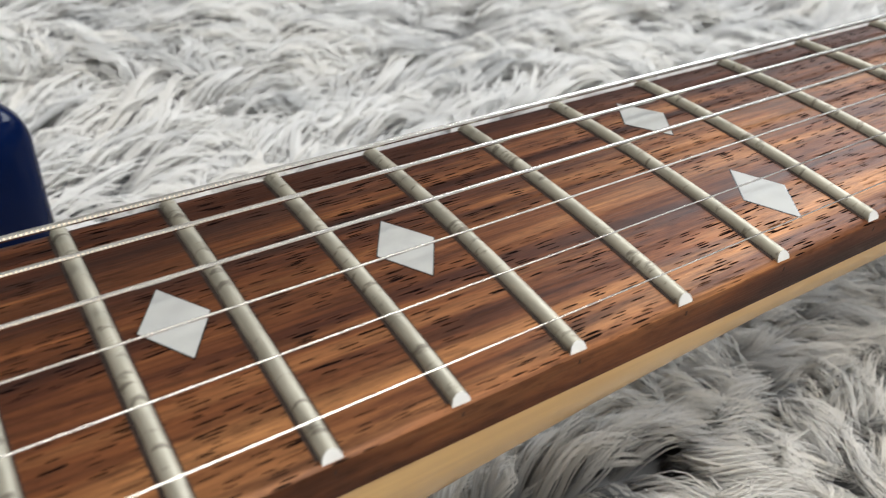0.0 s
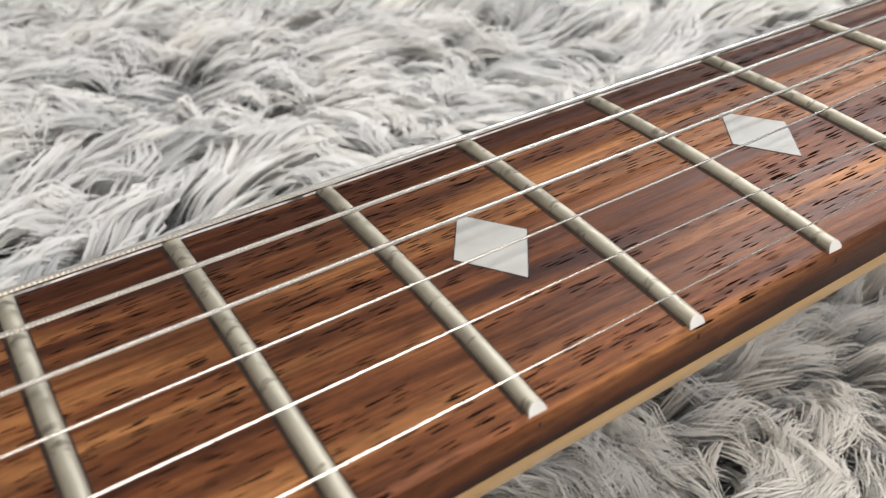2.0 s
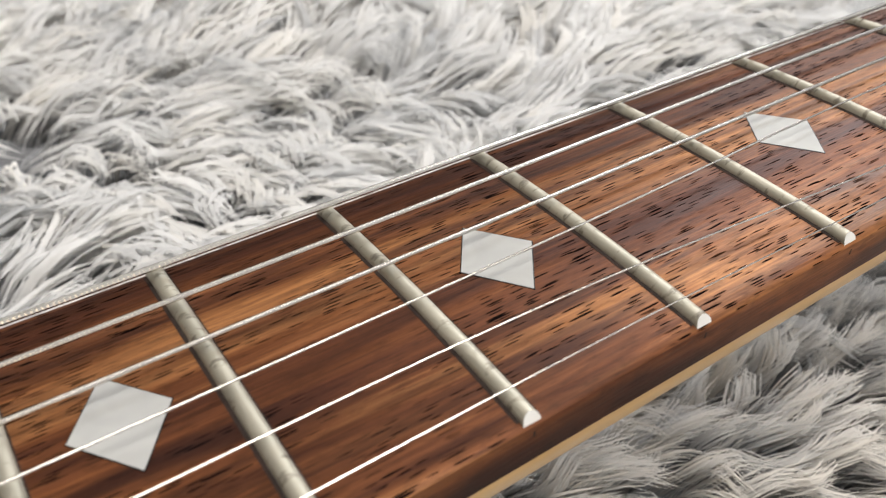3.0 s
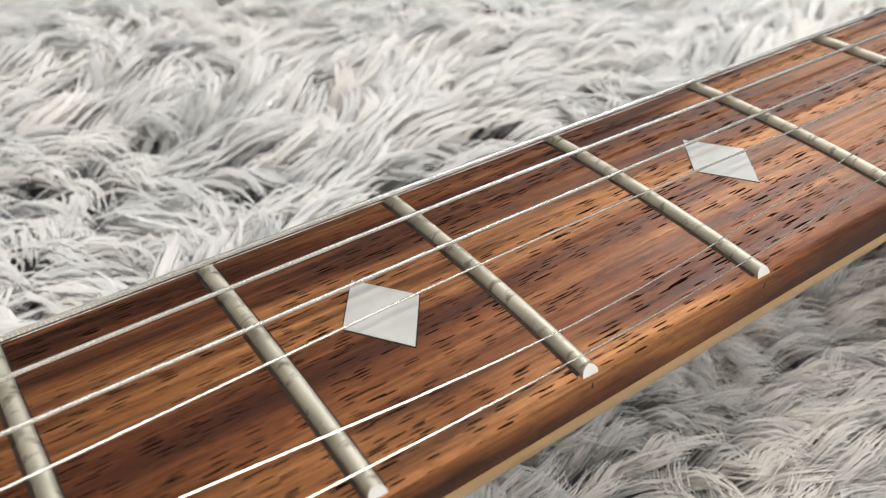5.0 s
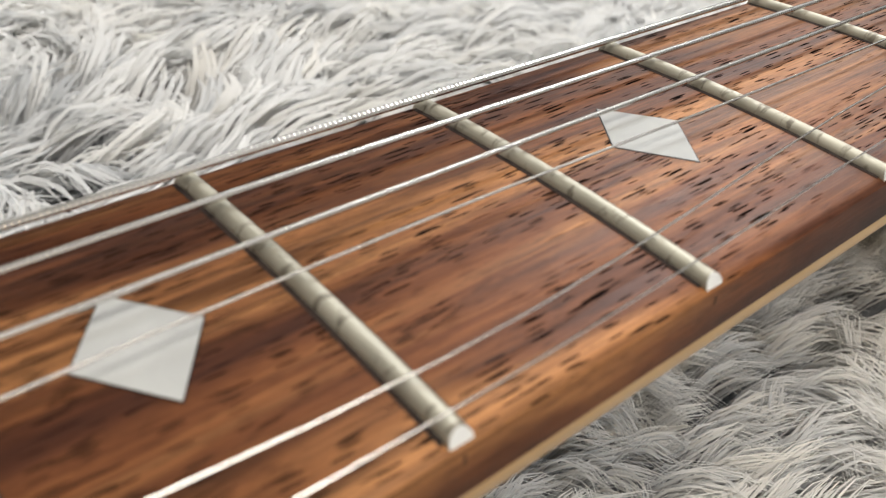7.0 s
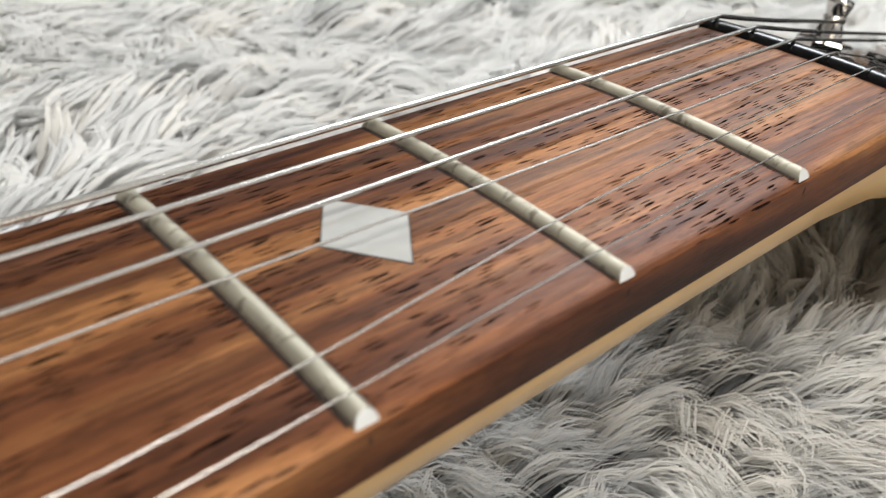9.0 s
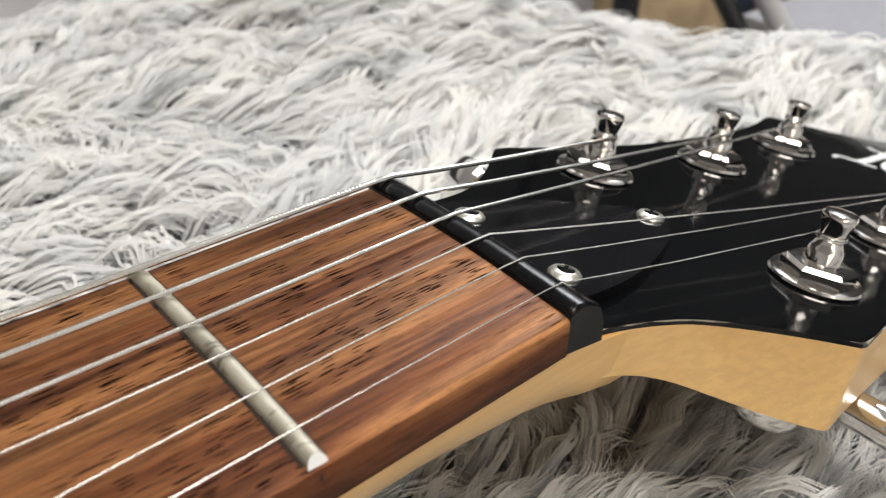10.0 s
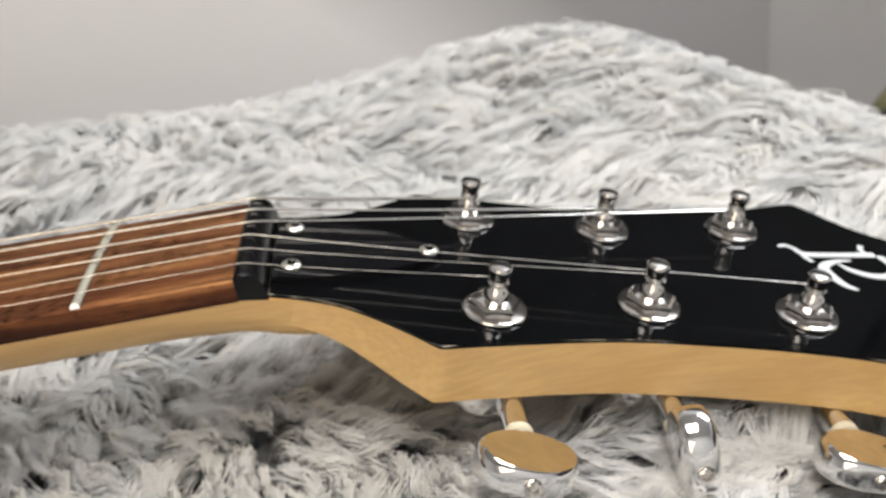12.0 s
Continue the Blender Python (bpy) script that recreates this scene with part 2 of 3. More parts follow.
WALL = simple("wall_paint", (0.66, 0.66, 0.66), 0.8, 0.0, 0.05, 3, 0.0004)
GREY_WALL = simple("grey_panel_paint", (0.42, 0.42, 0.43), 0.6, 0.0, 0.06, 4, 0.0003)
DARK_WALL = simple("dark_wall_paint", (0.025, 0.0245, 0.024), 0.8, 0.0, 0.06, 3, 0.0004)
PALE_GREY = simple("pale_grey_paint", (0.48, 0.48, 0.49), 0.6, 0.0, 0.05, 4, 0.0003)
CEILING = simple("ceiling_paint", (0.60, 0.60, 0.59), 0.85, 0.0, 0.04, 3)
FLOORING = simple("floor_boards", (0.42, 0.40, 0.38), 0.5, 0.0, 0.15, 8, 0.0004, (1, 8, 1))
BLACK_METAL = simple("black_painted_steel", (0.010, 0.010, 0.011), 0.4, 0.0, 0.2, 60)
TAN = simple("tan_cloth", (0.40, 0.30, 0.18), 0.9, 0.0, 0.35, 22, 0.002)
WHITE_CARD = simple("white_card", (0.24, 0.24, 0.26), 0.7, 0.0, 0.05, 10)
BROWN_WOOD = simple("brown_wood", (0.24, 0.13, 0.05), 0.5, 0.0, 0.25, 6, 0.0003, (2, 20, 20))
OLIVE = simple("olive_cloth", (0.17, 0.16, 0.080), 0.9, 0.0, 0.25, 25, 0.002)
NAVY = simple("navy_cloth", (0.02, 0.03, 0.06), 0.9, 0.0, 0.25, 25, 0.001)


# ---------------------------------------------------------------- mesh helpers
def part(name, bm, material, parent=None, label="", smooth=True, sharp=38):
    me = bpy.data.meshes.new(name)
    bmesh.ops.recalc_face_normals(bm, faces=bm.faces)
    bm.to_mesh(me)
    bm.free()
    for m in material if isinstance(material, (list, tuple)) else [material]:
        me.materials.append(m)
    if smooth:
        me.polygons.foreach_set("use_smooth", [True] * len(me.polygons))
        me.set_sharp_from_angle(angle=radians(sharp))
    ob = new(name, me)
    if parent:
        ob.parent = parent
    if label:
        tagged(ob, label)
    return ob


def again(ob, parent, m=None):
    """Another object on the same mesh."""
    o = new(ob.name.split(".")[0], ob.data)
    o.parent = parent
    if m is not None:
        o.matrix_basis = m
    return o


def loft(bm, sections, cap=True, closed=True):
    """Skins a row of cross-sections that have the same number of points."""
    rings = [[bm.verts.new(p) for p in s] for s in sections]
    n = len(rings[0])
    for a, b in zip(rings, rings[1:]):
        for i in range(n if closed else n - 1):
            j = (i + 1) % n
            bm.faces.new((a[i], a[j], b[j], b[i]))
    if cap:
        bm.faces.new(rings[0][::-1])
        bm.faces.new(rings[-1])
    return rings


def spin(bm, profile, n=24, m=Matrix(), sides=None):
    """A turned shape about z from (radius, height) pairs."""
    rings = []
    for r, h in profile:
        rings.append([m @ Vector((r * math.cos(2 * math.pi * i / n), r * math.sin(2 * math.pi * i / n), h)) for i in range(n)])
    return loft(bm, rings)


def box(bm, x0, x1, y0, y1, z0, z1, bevel=0.0, m=Matrix()):
    r = bmesh.ops.create_cube(bm, size=1, matrix=m @ Matrix.Translation(((x0 + x1) / 2, (y0 + y1) / 2, (z0 + z1) / 2)) @ Matrix.Diagonal((x1 - x0, y1 - y0, z1 - z0, 1)))
    if bevel:
        edges = list({e for v in r["verts"] for e in v.link_edges})
        bmesh.ops.bevel(bm, geom=edges, offset=bevel, segments=2, profile=0.6, affect="EDGES")


def tube(bm, points, radius, n=8):
    """A round wire through points."""
    pts = [Vector(p) for p in points]
    rings = []
    for i, p in enumerate(pts):
        d = (pts[min(i + 1, len(pts) - 1)] - pts[max(i - 1, 0)]).normalized()
        u = d.cross(Vector((0, 0, 1)))
        u = u.normalized() if u.length > 1e-4 else Vector((1, 0, 0))
        w = u.cross(d).normalized()
        r = radius[i] if isinstance(radius, (list, tuple)) else radius
        rings.append([p + r * (math.cos(2 * math.pi * k / n) * u + math.sin(2 * math.pi * k / n) * w) for k in range(n)])
    loft(bm, rings)


def smooth_line(points, steps=6):
    """A Catmull-Rom line through control points of any dimension."""
    p = [np.array(q, float) for q in points]
    p = [2 * p[0] - p[1]] + p + [2 * p[-1] - p[-2]]
    out = []
    for i in range(1, len(p) - 2):
        for k in range(steps):
            t = k / steps
            a, b, c, d = p[i - 1], p[i], p[i + 1], p[i + 2]
            out.append(0.5 * (2 * b + (c - a) * t + (2 * a - 5 * b + 4 * c - d) * t * t + (3 * b - a - 3 * c + d) * t ** 3))
    out.append(p[-2])
    return out


def prism(bm, outline, top, bottom):
    """A solid over a plan outline; top and bottom give the height at x, y."""
    a = [bm.verts.new((x, y, top(x, y))) for x, y in outline]
    b = [bm.verts.new((x, y, bottom(x, y))) for x, y in outline]
    n = len(a)
    bm.faces.new(a)
    bm.faces.new(b[::-1])
    sides = [bm.faces.new((a[i], b[i], b[(i + 1) % n], a[(i + 1) % n])) for i in range(n)]
    return a, b, sides


# ---------------------------------------------------------------- setting
def room():
    def slab(name, x0, x1, y0, y1, z0, z1, mat):
        bm = bmesh.new()
        box(bm, x0, x1, y0, y1, z0, z1)
        return tagged(part(name, bm, mat, smooth=False), kind="structure")
    slab("floor", -2.6, 2.6, -2.0, 1.45, FLOOR - 0.1, FLOOR, FLOORING)
    slab("ceiling", -2.6, 2.6, -2.0, 1.45, CEIL, CEIL + 0.1, CEILING)
    # unseen north and east walls: dark below, pale above, to shape reflections
    slab("wall_north", -2.6, 2.6, 1.45, 1.55, FLOOR, 1.0, DARK_WALL)
    slab("wall_north_upper", -2.6, 2.6, 1.45, 1.55, 1.0, CEIL, WALL)
    slab("wall_south", -2.6, 2.6, -2.1, -2.0, FLOOR, CEIL, WALL)
    slab("wall_west", -2.7, -2.6, -2.0, 1.45, FLOOR, CEIL, WALL)
    slab("wall_east", 2.6, 2.7, -2.0, 1.45, FLOOR, 0.95, DARK_WALL)
    slab("wall_east_upper", 2.6, 2.7, -2.0, 1.45, 0.95, CEIL, WALL)


room()

# ---------------------------------------------------------------- rug
RUG_Z = -0.070   # backing of the rug where it lies flat
EDGE = [(-1.05, 0.42), (-0.60, 0.40), (-0.36, 0.34), (-0.17, 0.284), (-0.035, 0.288), (0.075, 0.308), (0.138, 0.292), (0.178, 0.232), (0.206, 0.172),
        (0.245, 0.112), (0.31, 0.045), (0.40, -0.10), (0.46, -0.30), (0.40, -0.52), (0.10, -0.60), (-0.50, -0.60), (-1.00, -0.50), (-1.12, -0.05)]
EDGE = [tuple(p) for p in smooth_line(EDGE + [EDGE[0]], 6)[:-1]]
EDGE_A = np.array(EDGE)


def inside_distance(px, py):
    """Signed distance to the rim of the flat part of the rug (positive inside)."""
    px, py = np.asarray(px, float), np.asarray(py, float)
    a, b = EDGE_A, np.roll(EDGE_A, -1, 0)
    best = np.full(px.shape, 1e9)
    odd = np.zeros(px.shape, bool)
    for (ax, ay), (bx, by) in zip(a, b):
        dx, dy = bx - ax, by - ay
        t = np.clip(((px - ax) * dx + (py - ay) * dy) / (dx * dx + dy * dy), 0, 1)
        best = np.minimum(best, (px - ax - t * dx) ** 2 + (py - ay - t * dy) ** 2)
        cross = ((ay > py) != (by > py)) & (px < (bx - ax) * (py - ay) / ((by - ay) if abs(by - ay) > 1e-9 else 1e-9) + ax)
        odd ^= cross
    d = np.sqrt(best)
    return np.where(odd, d, -d)


def rug_height(px, py):
    swell = 0.004 * np.sin(px * 9 + 1.0) * np.cos(py * 11) + 0.002 * np.sin(px * 23 + py * 17)
    swell = swell + 0.004 / (1 + np.exp(-(py - 0.18) * 50)) + 0.009 * np.exp(-((px - 0.13) / 0.08) ** 2 - ((py - 0.28) / 0.07) ** 2)
    d = inside_distance(px, py)
    drop = np.where(d < 0.025, ((0.025 - np.maximum(d, -0.03)) ** 2) * 7.0, 0) + np.where(d < -0.03, (-0.03 - d) * 0.9, 0)
    return RUG_Z + swell - drop


def rug():
    thing = tagged(new("rug"), "shaggy grey and white faux fur rug draped over a bench", "rug")
    bm = bmesh.new()
    rings = []
    c = np.array((-0.3, -0.15))
    for k, s in enumerate((0.0, 0.25, 0.5, 0.7, 0.85, 0.93, 0.97, 1.0, 1.04, 1.09, 1.18, 1.32, 1.34)):
        q = [c + (np.array(p) - c) * max(s, 0.02) for p in EDGE]
        x, y = np.array([a[0] for a in q]), np.array([a[1] for a in q])
        z = np.maximum(rug_height(x, y), FLOOR + 0.2) if s < 1.34 else np.full(len(x), FLOOR + 0.01)
        rings.append([Vector((float(a), float(b), float(e))) for a, b, e in zip(x, y, z)])
    loft(bm, rings)
    part("backing", bm, BACKING, thing)

    # long pile: locks of many fine strands, each a narrow tapering ribbon
    rng = np.random.default_rng(7)

    def locks(count, x0, x1, y0, y1, per, width, segs, spread, loose=0.2, short=1.0, wild=1.0, pale=0.0, sway_by=0.35, tone_by=0.24, tone_mid=0.56):
        px, py = rng.uniform(x0, x1, count), rng.uniform(y0, y1, count)
        d = inside_distance(px, py)
        keep = d > -0.11
        # nothing grows where the guitar's body presses it flat
        keep &= ~((px < -0.40) & (px > -0.86) & (np.abs(py) < 0.165))
        px, py = px[keep], py[keep]
        n = len(px)
        wave = 0.42 * np.sin(px * 29 + 1.9 * np.sin(py * 33)) + 0.42 * np.sin(py * 43 + px * 19 + 2.0) + 0.22 * np.sin(px * 71 + py * 57)
        flow = np.where(py < 0, -0.5 - 0.75 * np.clip((-0.05 - px) / 0.2, 0, 1.2) - 0.4 * np.exp(-((py + 0.022) / 0.028) ** 2), -0.35) + wave + rng.normal(0, 0.32 * wild, n)
        length = short * rng.uniform(0.020, 0.040, n)
        rise = rng.uniform(0.012, 0.021, n)
        curl = rng.normal(0, 0.9 * wild, n) + 1.2 * (1 - wild) * np.sin(px * 83 - py * 120) + 0.8 * np.sin(px * 37 + 2.2 * np.sin(py * 31))
        sway, beat = rng.normal(0, sway_by, n), rng.uniform(0, 6.28, n)
        wig, phase, freq = rng.normal(0, 0.0016, n), rng.uniform(0, 6.28, n), rng.uniform(0.7, 1.5, n)
        tone = np.clip(tone_mid + 0.20 * np.sin(px * 61 + 2.5 * np.sin(py * 47)) * np.sin(py * 83 + px * 23) + rng.normal(0, tone_by, n), 0, 1)
        fat = spread * rng.uniform(0.6, 1.35, n)
        near = np.repeat(np.arange(n), per)
        m = len(near)
        # place in the lock's cross-section: u across it, w up through it
        u = np.clip(rng.normal(0, 0.48, m), -1.15, 1.15)
        w = rng.uniform(0.2, 1.0, m) * np.sqrt(np.maximum(0.04, 1 - u * u * 0.75))
        back = rng.uniform(-1, 1, m) * fat[near] * 0.8
        ln = length[near] * rng.uniform(1.05 - 0.6 * wild, 1.1, m)
        hz = rise[near] * rng.uniform(0.8, 1.08, m)
        fl = flow[near] + rng.normal(0, 0.05 * wild, m)
        bend = curl[near] + rng.normal(0, loose, m)
        stray = rng.uniform(0, 1, m) ** 5 * wild
        wi = width * rng.uniform(0.6, 1.3, m)
        base = rug_height(px, py)[near]
        s = np.linspace(0, 1, segs + 1)[None, :]
        ang = fl[:, None] + bend[:, None] * (s ** 1.2) * 1.1 + sway[near][:, None] * np.sin(5.6 * s + beat[near][:, None])
        step = (ln / segs)[:, None] * np.ones_like(s)
        cx, sy = np.cos(ang) * step, np.sin(ang) * step
        ax = np.concatenate((np.zeros((m, 1)), np.cumsum(cx[:, :-1], 1)), 1)
        ay = np.concatenate((np.zeros((m, 1)), np.cumsum(sy[:, :-1], 1)), 1)
        wob = wig[near][:, None] * np.sin(6.283 * freq[near][:, None] * s + phase[near][:, None]) * s
        girth = fat[near][:, None] * ((0.55 + 1.3 * s) * (1 - s) ** 0.75 + 0.07 + 0.9 * stray[:, None] * s)
        off = u[:, None] * girth + wob
        x = px[near][:, None] + ax - np.sin(ang) * off + (back * np.cos(fl))[:, None]
        y = py[near][:, None] + ay + np.cos(ang) * off + (back * np.sin(fl))[:, None]
        z = base[:, None] + hz[:, None] * (2.3 * s - 1.5 * s ** 2) + 0.75 * w[:, None] * girth - 0.002
        # droop over the rim
        out = inside_distance(x.ravel(), y.ravel()).reshape(x.shape)
        z += np.where(out < 0.0, rug_height(x.ravel(), y.ravel()).reshape(x.shape) - base[:, None], 0) * 0.8
        # keep clear of the guitar's underside
        hw = 0.0185 + 0.0152 * np.abs(x)
        under = np.where((x > -0.48) & (x < 0.03) & (np.abs(y) < hw), -0.024, 1.0)
        under = np.where((x >= 0.03) & (x < 0.19) & (np.abs(y) < 0.036), -0.0205 - 0.249 * x, under)
        knob = (x > 0.040) & (x < 0.155) & (y < -0.034) & (y > -0.068)
        under = np.where(knob, -0.046 - 0.2475 * (x - 0.057), under)
        z = np.minimum(z, under)
        tx, ty = np.gradient(x, axis=1), np.gradient(y, axis=1)
        tl = np.sqrt(tx ** 2 + ty ** 2) + 1e-9
        tilt = np.clip(-0.8 * u + rng.normal(0, 0.05, m), -1.1, 1.1)[:, None]
        wd = wi[:, None] * (0.75 + 1.3 * s * (1 - s)) * (1 - s ** 3 * 0.85)
        nx, ny, nz = -ty / tl * wd * np.cos(tilt), tx / tl * wd * np.cos(tilt), wd * np.sin(tilt)
        left = np.stack((x - nx, y - ny, z - nz), 2)
        right = np.stack((x + nx, y + ny, z + nz), 2)
        verts = np.stack((left, right), 2).reshape(m, -1, 3)
        # strands low in a lock keep more root tone: painted shade in the gaps
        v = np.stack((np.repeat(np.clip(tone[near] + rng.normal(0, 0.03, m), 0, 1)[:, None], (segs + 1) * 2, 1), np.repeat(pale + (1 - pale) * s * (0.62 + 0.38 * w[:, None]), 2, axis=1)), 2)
        return verts, v, segs

    def add(name, blocks):
        vs, fs, uvs, start = [], [], [], 0
        for verts, v, segs in blocks:
            m, k, _ = verts.shape
            first = start + np.arange(m)[:, None] * k + 2 * np.arange(segs)[None, :]
            quads = np.stack((first, first + 1, first + 3, first + 2), 2).reshape(-1, 4)
            vs.append(verts.reshape(-1, 3))
            fs.append(quads)
            uvs.append(v.reshape(-1, 2))
            start += m * k
        vs, fs, uvs = np.concatenate(vs), np.concatenate(fs), np.concatenate(uvs)
        me = bpy.data.meshes.new(name)
        me.vertices.add(len(vs))
        me.vertices.foreach_set("co", vs.astype(np.float32).ravel())
        me.loops.add(len(fs) * 4)
        me.loops.foreach_set("vertex_index", fs.astype(np.int32).ravel())
        me.polygons.add(len(fs))
        me.polygons.foreach_set("loop_start", np.arange(len(fs), dtype=np.int32) * 4)
        me.polygons.foreach_set("use_smooth", np.ones(len(fs), dtype=bool))
        layer = me.uv_layers.new(name="strand")
        layer.data.foreach_set("uv", uvs[fs.ravel()].astype(np.float32).ravel())
        me.update(calc_edges=True)
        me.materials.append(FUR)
        ob = new(name, me)
        ob.parent = thing
        return tagged(ob, "long wavy grey and cream fibres", kind="stuff")

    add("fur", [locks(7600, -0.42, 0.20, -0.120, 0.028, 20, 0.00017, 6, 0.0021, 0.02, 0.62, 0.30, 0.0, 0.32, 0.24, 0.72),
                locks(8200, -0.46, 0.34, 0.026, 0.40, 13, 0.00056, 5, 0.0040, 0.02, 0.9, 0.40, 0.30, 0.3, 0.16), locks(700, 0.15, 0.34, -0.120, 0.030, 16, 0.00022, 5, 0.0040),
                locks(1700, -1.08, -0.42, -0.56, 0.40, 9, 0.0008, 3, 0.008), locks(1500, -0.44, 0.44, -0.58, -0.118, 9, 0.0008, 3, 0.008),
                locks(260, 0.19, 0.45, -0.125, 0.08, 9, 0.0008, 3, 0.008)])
    return thing


rug()


def bench():
    thing = tagged(new("bench"), "low upholstered bench hidden beneath the fur rug", "bench")
    c = np.array((-0.3, -0.15))
    bm = bmesh.new()
    outline = [tuple(c + (np.array(p) - c) * 0.93) for p in EDGE]
    prism(bm, outline, lambda x, y: RUG_Z - 0.03, lambda x, y: FLOOR + 0.002)
    part("seat", bm, BACKING, thing)


bench()

# ---------------------------------------------------------------- guitar
SCALE = 0.628
guitar = tagged(new("electric_guitar"), "electric guitar with rosewood fretboard and glossy black headstock on fur", "guitar")


def fret_x(n):
    return -SCALE * (1 - 2 ** (-n / 12))


def half_width(x):
    return 0.0201 + 0.0152 * abs(x)


def crown(y):
    """Height of the cambered playing surface."""
    return -y * y / (2 * 0.305)


def fretboard():
    bm = bmesh.new()
    sections = []
    for x in np.linspace(0.0, -0.468, 40):
        w = half_width(x)
        ys = [-w, -w, -w + 0.00012, -w + 0.0005, -w + 0.0012]
        zs = [-0.0062, crown(w) - 0.0009, crown(w) - 0.00035, crown(w) - 0.00007, crown(w - 0.0012)]
        inner = list(np.linspace(-w + 0.003, w - 0.003, 13))
        pts = list(zip(ys, zs)) + [(y, crown(y)) for y in inner] + [(-y, z) for y, z in reversed(list(zip(ys, zs)))]
        sections.append([Vector((x, y, z)) for y, z in pts])
    loft(bm, sections)
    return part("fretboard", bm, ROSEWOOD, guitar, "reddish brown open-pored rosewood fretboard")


board = fretboard()


def fret(n):
    x0, w = fret_x(n), half_width(fret_x(n)) - 0.0004
    prof = [(-0.00109, -0.0002), (-0.00107, 0.00025), (-0.00084, 0.00068), (-0.00044, 0.00098), (0, 0.00108), (0.00044, 0.00098), (0.00084, 0.00068), (0.00107, 0.00025), (0.00109, -0.0002)]
    bm = bmesh.new()
    sections = []
    for y in [-w, *np.linspace(-w + 0.0022, w - 0.0022, 13), w]:
        end = abs(abs(y) - w) < 1e-6
        pts = []
        for dx, dz in prof:
            yy = y - math.copysign(max(dz, 0) * 0.55, y) if end else y
            k = 1.02 if end else 1.0
            pts.append(Vector((x0 + dx * k, yy, crown(yy) + dz * k)))
        sections.append(pts)
    loft(bm, sections)
    for f in bm.faces:
        f.material_index = 1 if len(f.verts) > 4 else 0
    # dark strips along both feet of the wire, painting the shade beside it
    for a, b in ((-0.00155, -0.00102), (0.00102, 0.00130)):
        ys = np.linspace(-w + 0.0006, w - 0.0006, 14)
        rows = [[bm.verts.new((x0 + q, y, crown(y) + h)) for y in ys] for q, h in ((a, -0.0001), (a, 0.00004), (b, 0.00012), (b, -0.0001))]
        for r0, r1 in zip(rows, rows[1:]):
            for i in range(13):
                bm.faces.new((r0[i], r0[i + 1], r1[i + 1], r1[i])).material_index = 2
    # ends of the slot that the tang sits in
    hw = half_width(x0)
    before = set(bm.faces)
    for sgn in (-1, 1):
        box(bm, x0 - 0.00011, x0 + 0.00011, min(sgn * (hw - 0.001), sgn * (hw + 0.00003)), max(sgn * (hw - 0.001), sgn * (hw + 0.00003)), -0.0026, crown(hw) - 0.0009)
    for f in set(bm.faces) - before:
        f.material_index = 2
    return part("fret", bm, [FRET, FRET_END, FRET_SHADE_SLOT], board, "worn nickel fret wire" if n == 1 else "")


for n in range(1, 23):
    fret(n)


def inlay(x, y, a, b):
    """A pearl diamond let into the board, with a thin dark joint round it."""
    bm = bmesh.new()
    g = 0.00016
    for k, (da, db, up, mat) in enumerate(((a + g, b + g * b / a, 0.00005, 1), (a, b, 0.00011, 0))):
        pts = [(x - da, y), (x, y - db), (x + da, y), (x, y + db)]
        before = set(bm.faces)
        prism(bm, pts, lambda px, py: crown(py) + up, lambda px, py: crown(py) - 0.0015 + 0.0003 * k)
        for f in set(bm.faces) - before:
            f.material_index = mat
    return part("inlay", bm, [PEARL, NUT_BLACK], board, "", smooth=False)


for n in (3, 5, 7, 9, 15, 17, 19, 21):
    inlay((fret_x(n) + fret_x(n - 1)) / 2, 0.0002, 0.0054 if n < 10 else 0.0041, 0.0074 if n < 10 else 0.0066)
for s in (-1, 1):
    inlay((fret_x(12) + fret_x(11)) / 2, s * 0.0126, 0.0041, 0.0066)


def face_z(x):
    """Height of the headstock's face, which tips back from the nut."""
    return -0.0044 - 0.2475 * x


def neck():
    bm = bmesh.new()
    sections = []
    for x in [*np.linspace(-0.47, -0.004, 30), 0.0, 0.004, 0.0065, 0.012, 0.018, 0.025, 0.033, 0.042]:
        w = half_width(min(x, 0)) - 0.0001
        top = -0.0062 if x <= 0.0 else min(-0.0062, face_z(x) - 0.0012)
        depth = 0.0150 + 0.006 * min(1, abs(min(x, 0)) / 0.45)
        full = 0.66 - 0.06 * math.exp(-((x - 0.01) / 0.05) ** 2) - 0.38 * math.exp(-((x - 0.010) / 0.018) ** 2)
        if x < -0.31:
            k = min(1, (-0.31 - x) / 0.10)
            depth += k * k * 0.012
            full -= 0.30 * k
        if x > 0:
            w -= 0.016 * max(0, (x - 0.02) / 0.022) ** 2
            depth = 0.0150 - 0.04 * x + (face_z(0) - face_z(x)) * 0.15
        pts = []
        for k in range(25):
            u = -math.cos(math.pi * k / 24)
            pts.append(Vector((x, w * u, top - 0.0003 - depth * max(0.0, 1 - u * u) ** full)))
        pts[0].z = pts[-1].z = top
        pts = [pts[0].lerp(pts[1], f) for f in (0.0, 0.3, 0.6)] + pts[1:-1] + [pts[-1].lerp(pts[-2], f) for f in (0.6, 0.3, 0.0)]
        sections.append(pts)
    loft(bm, sections)
    return part("neck", bm, MAPLE, guitar, "pale satin maple neck")


neck()


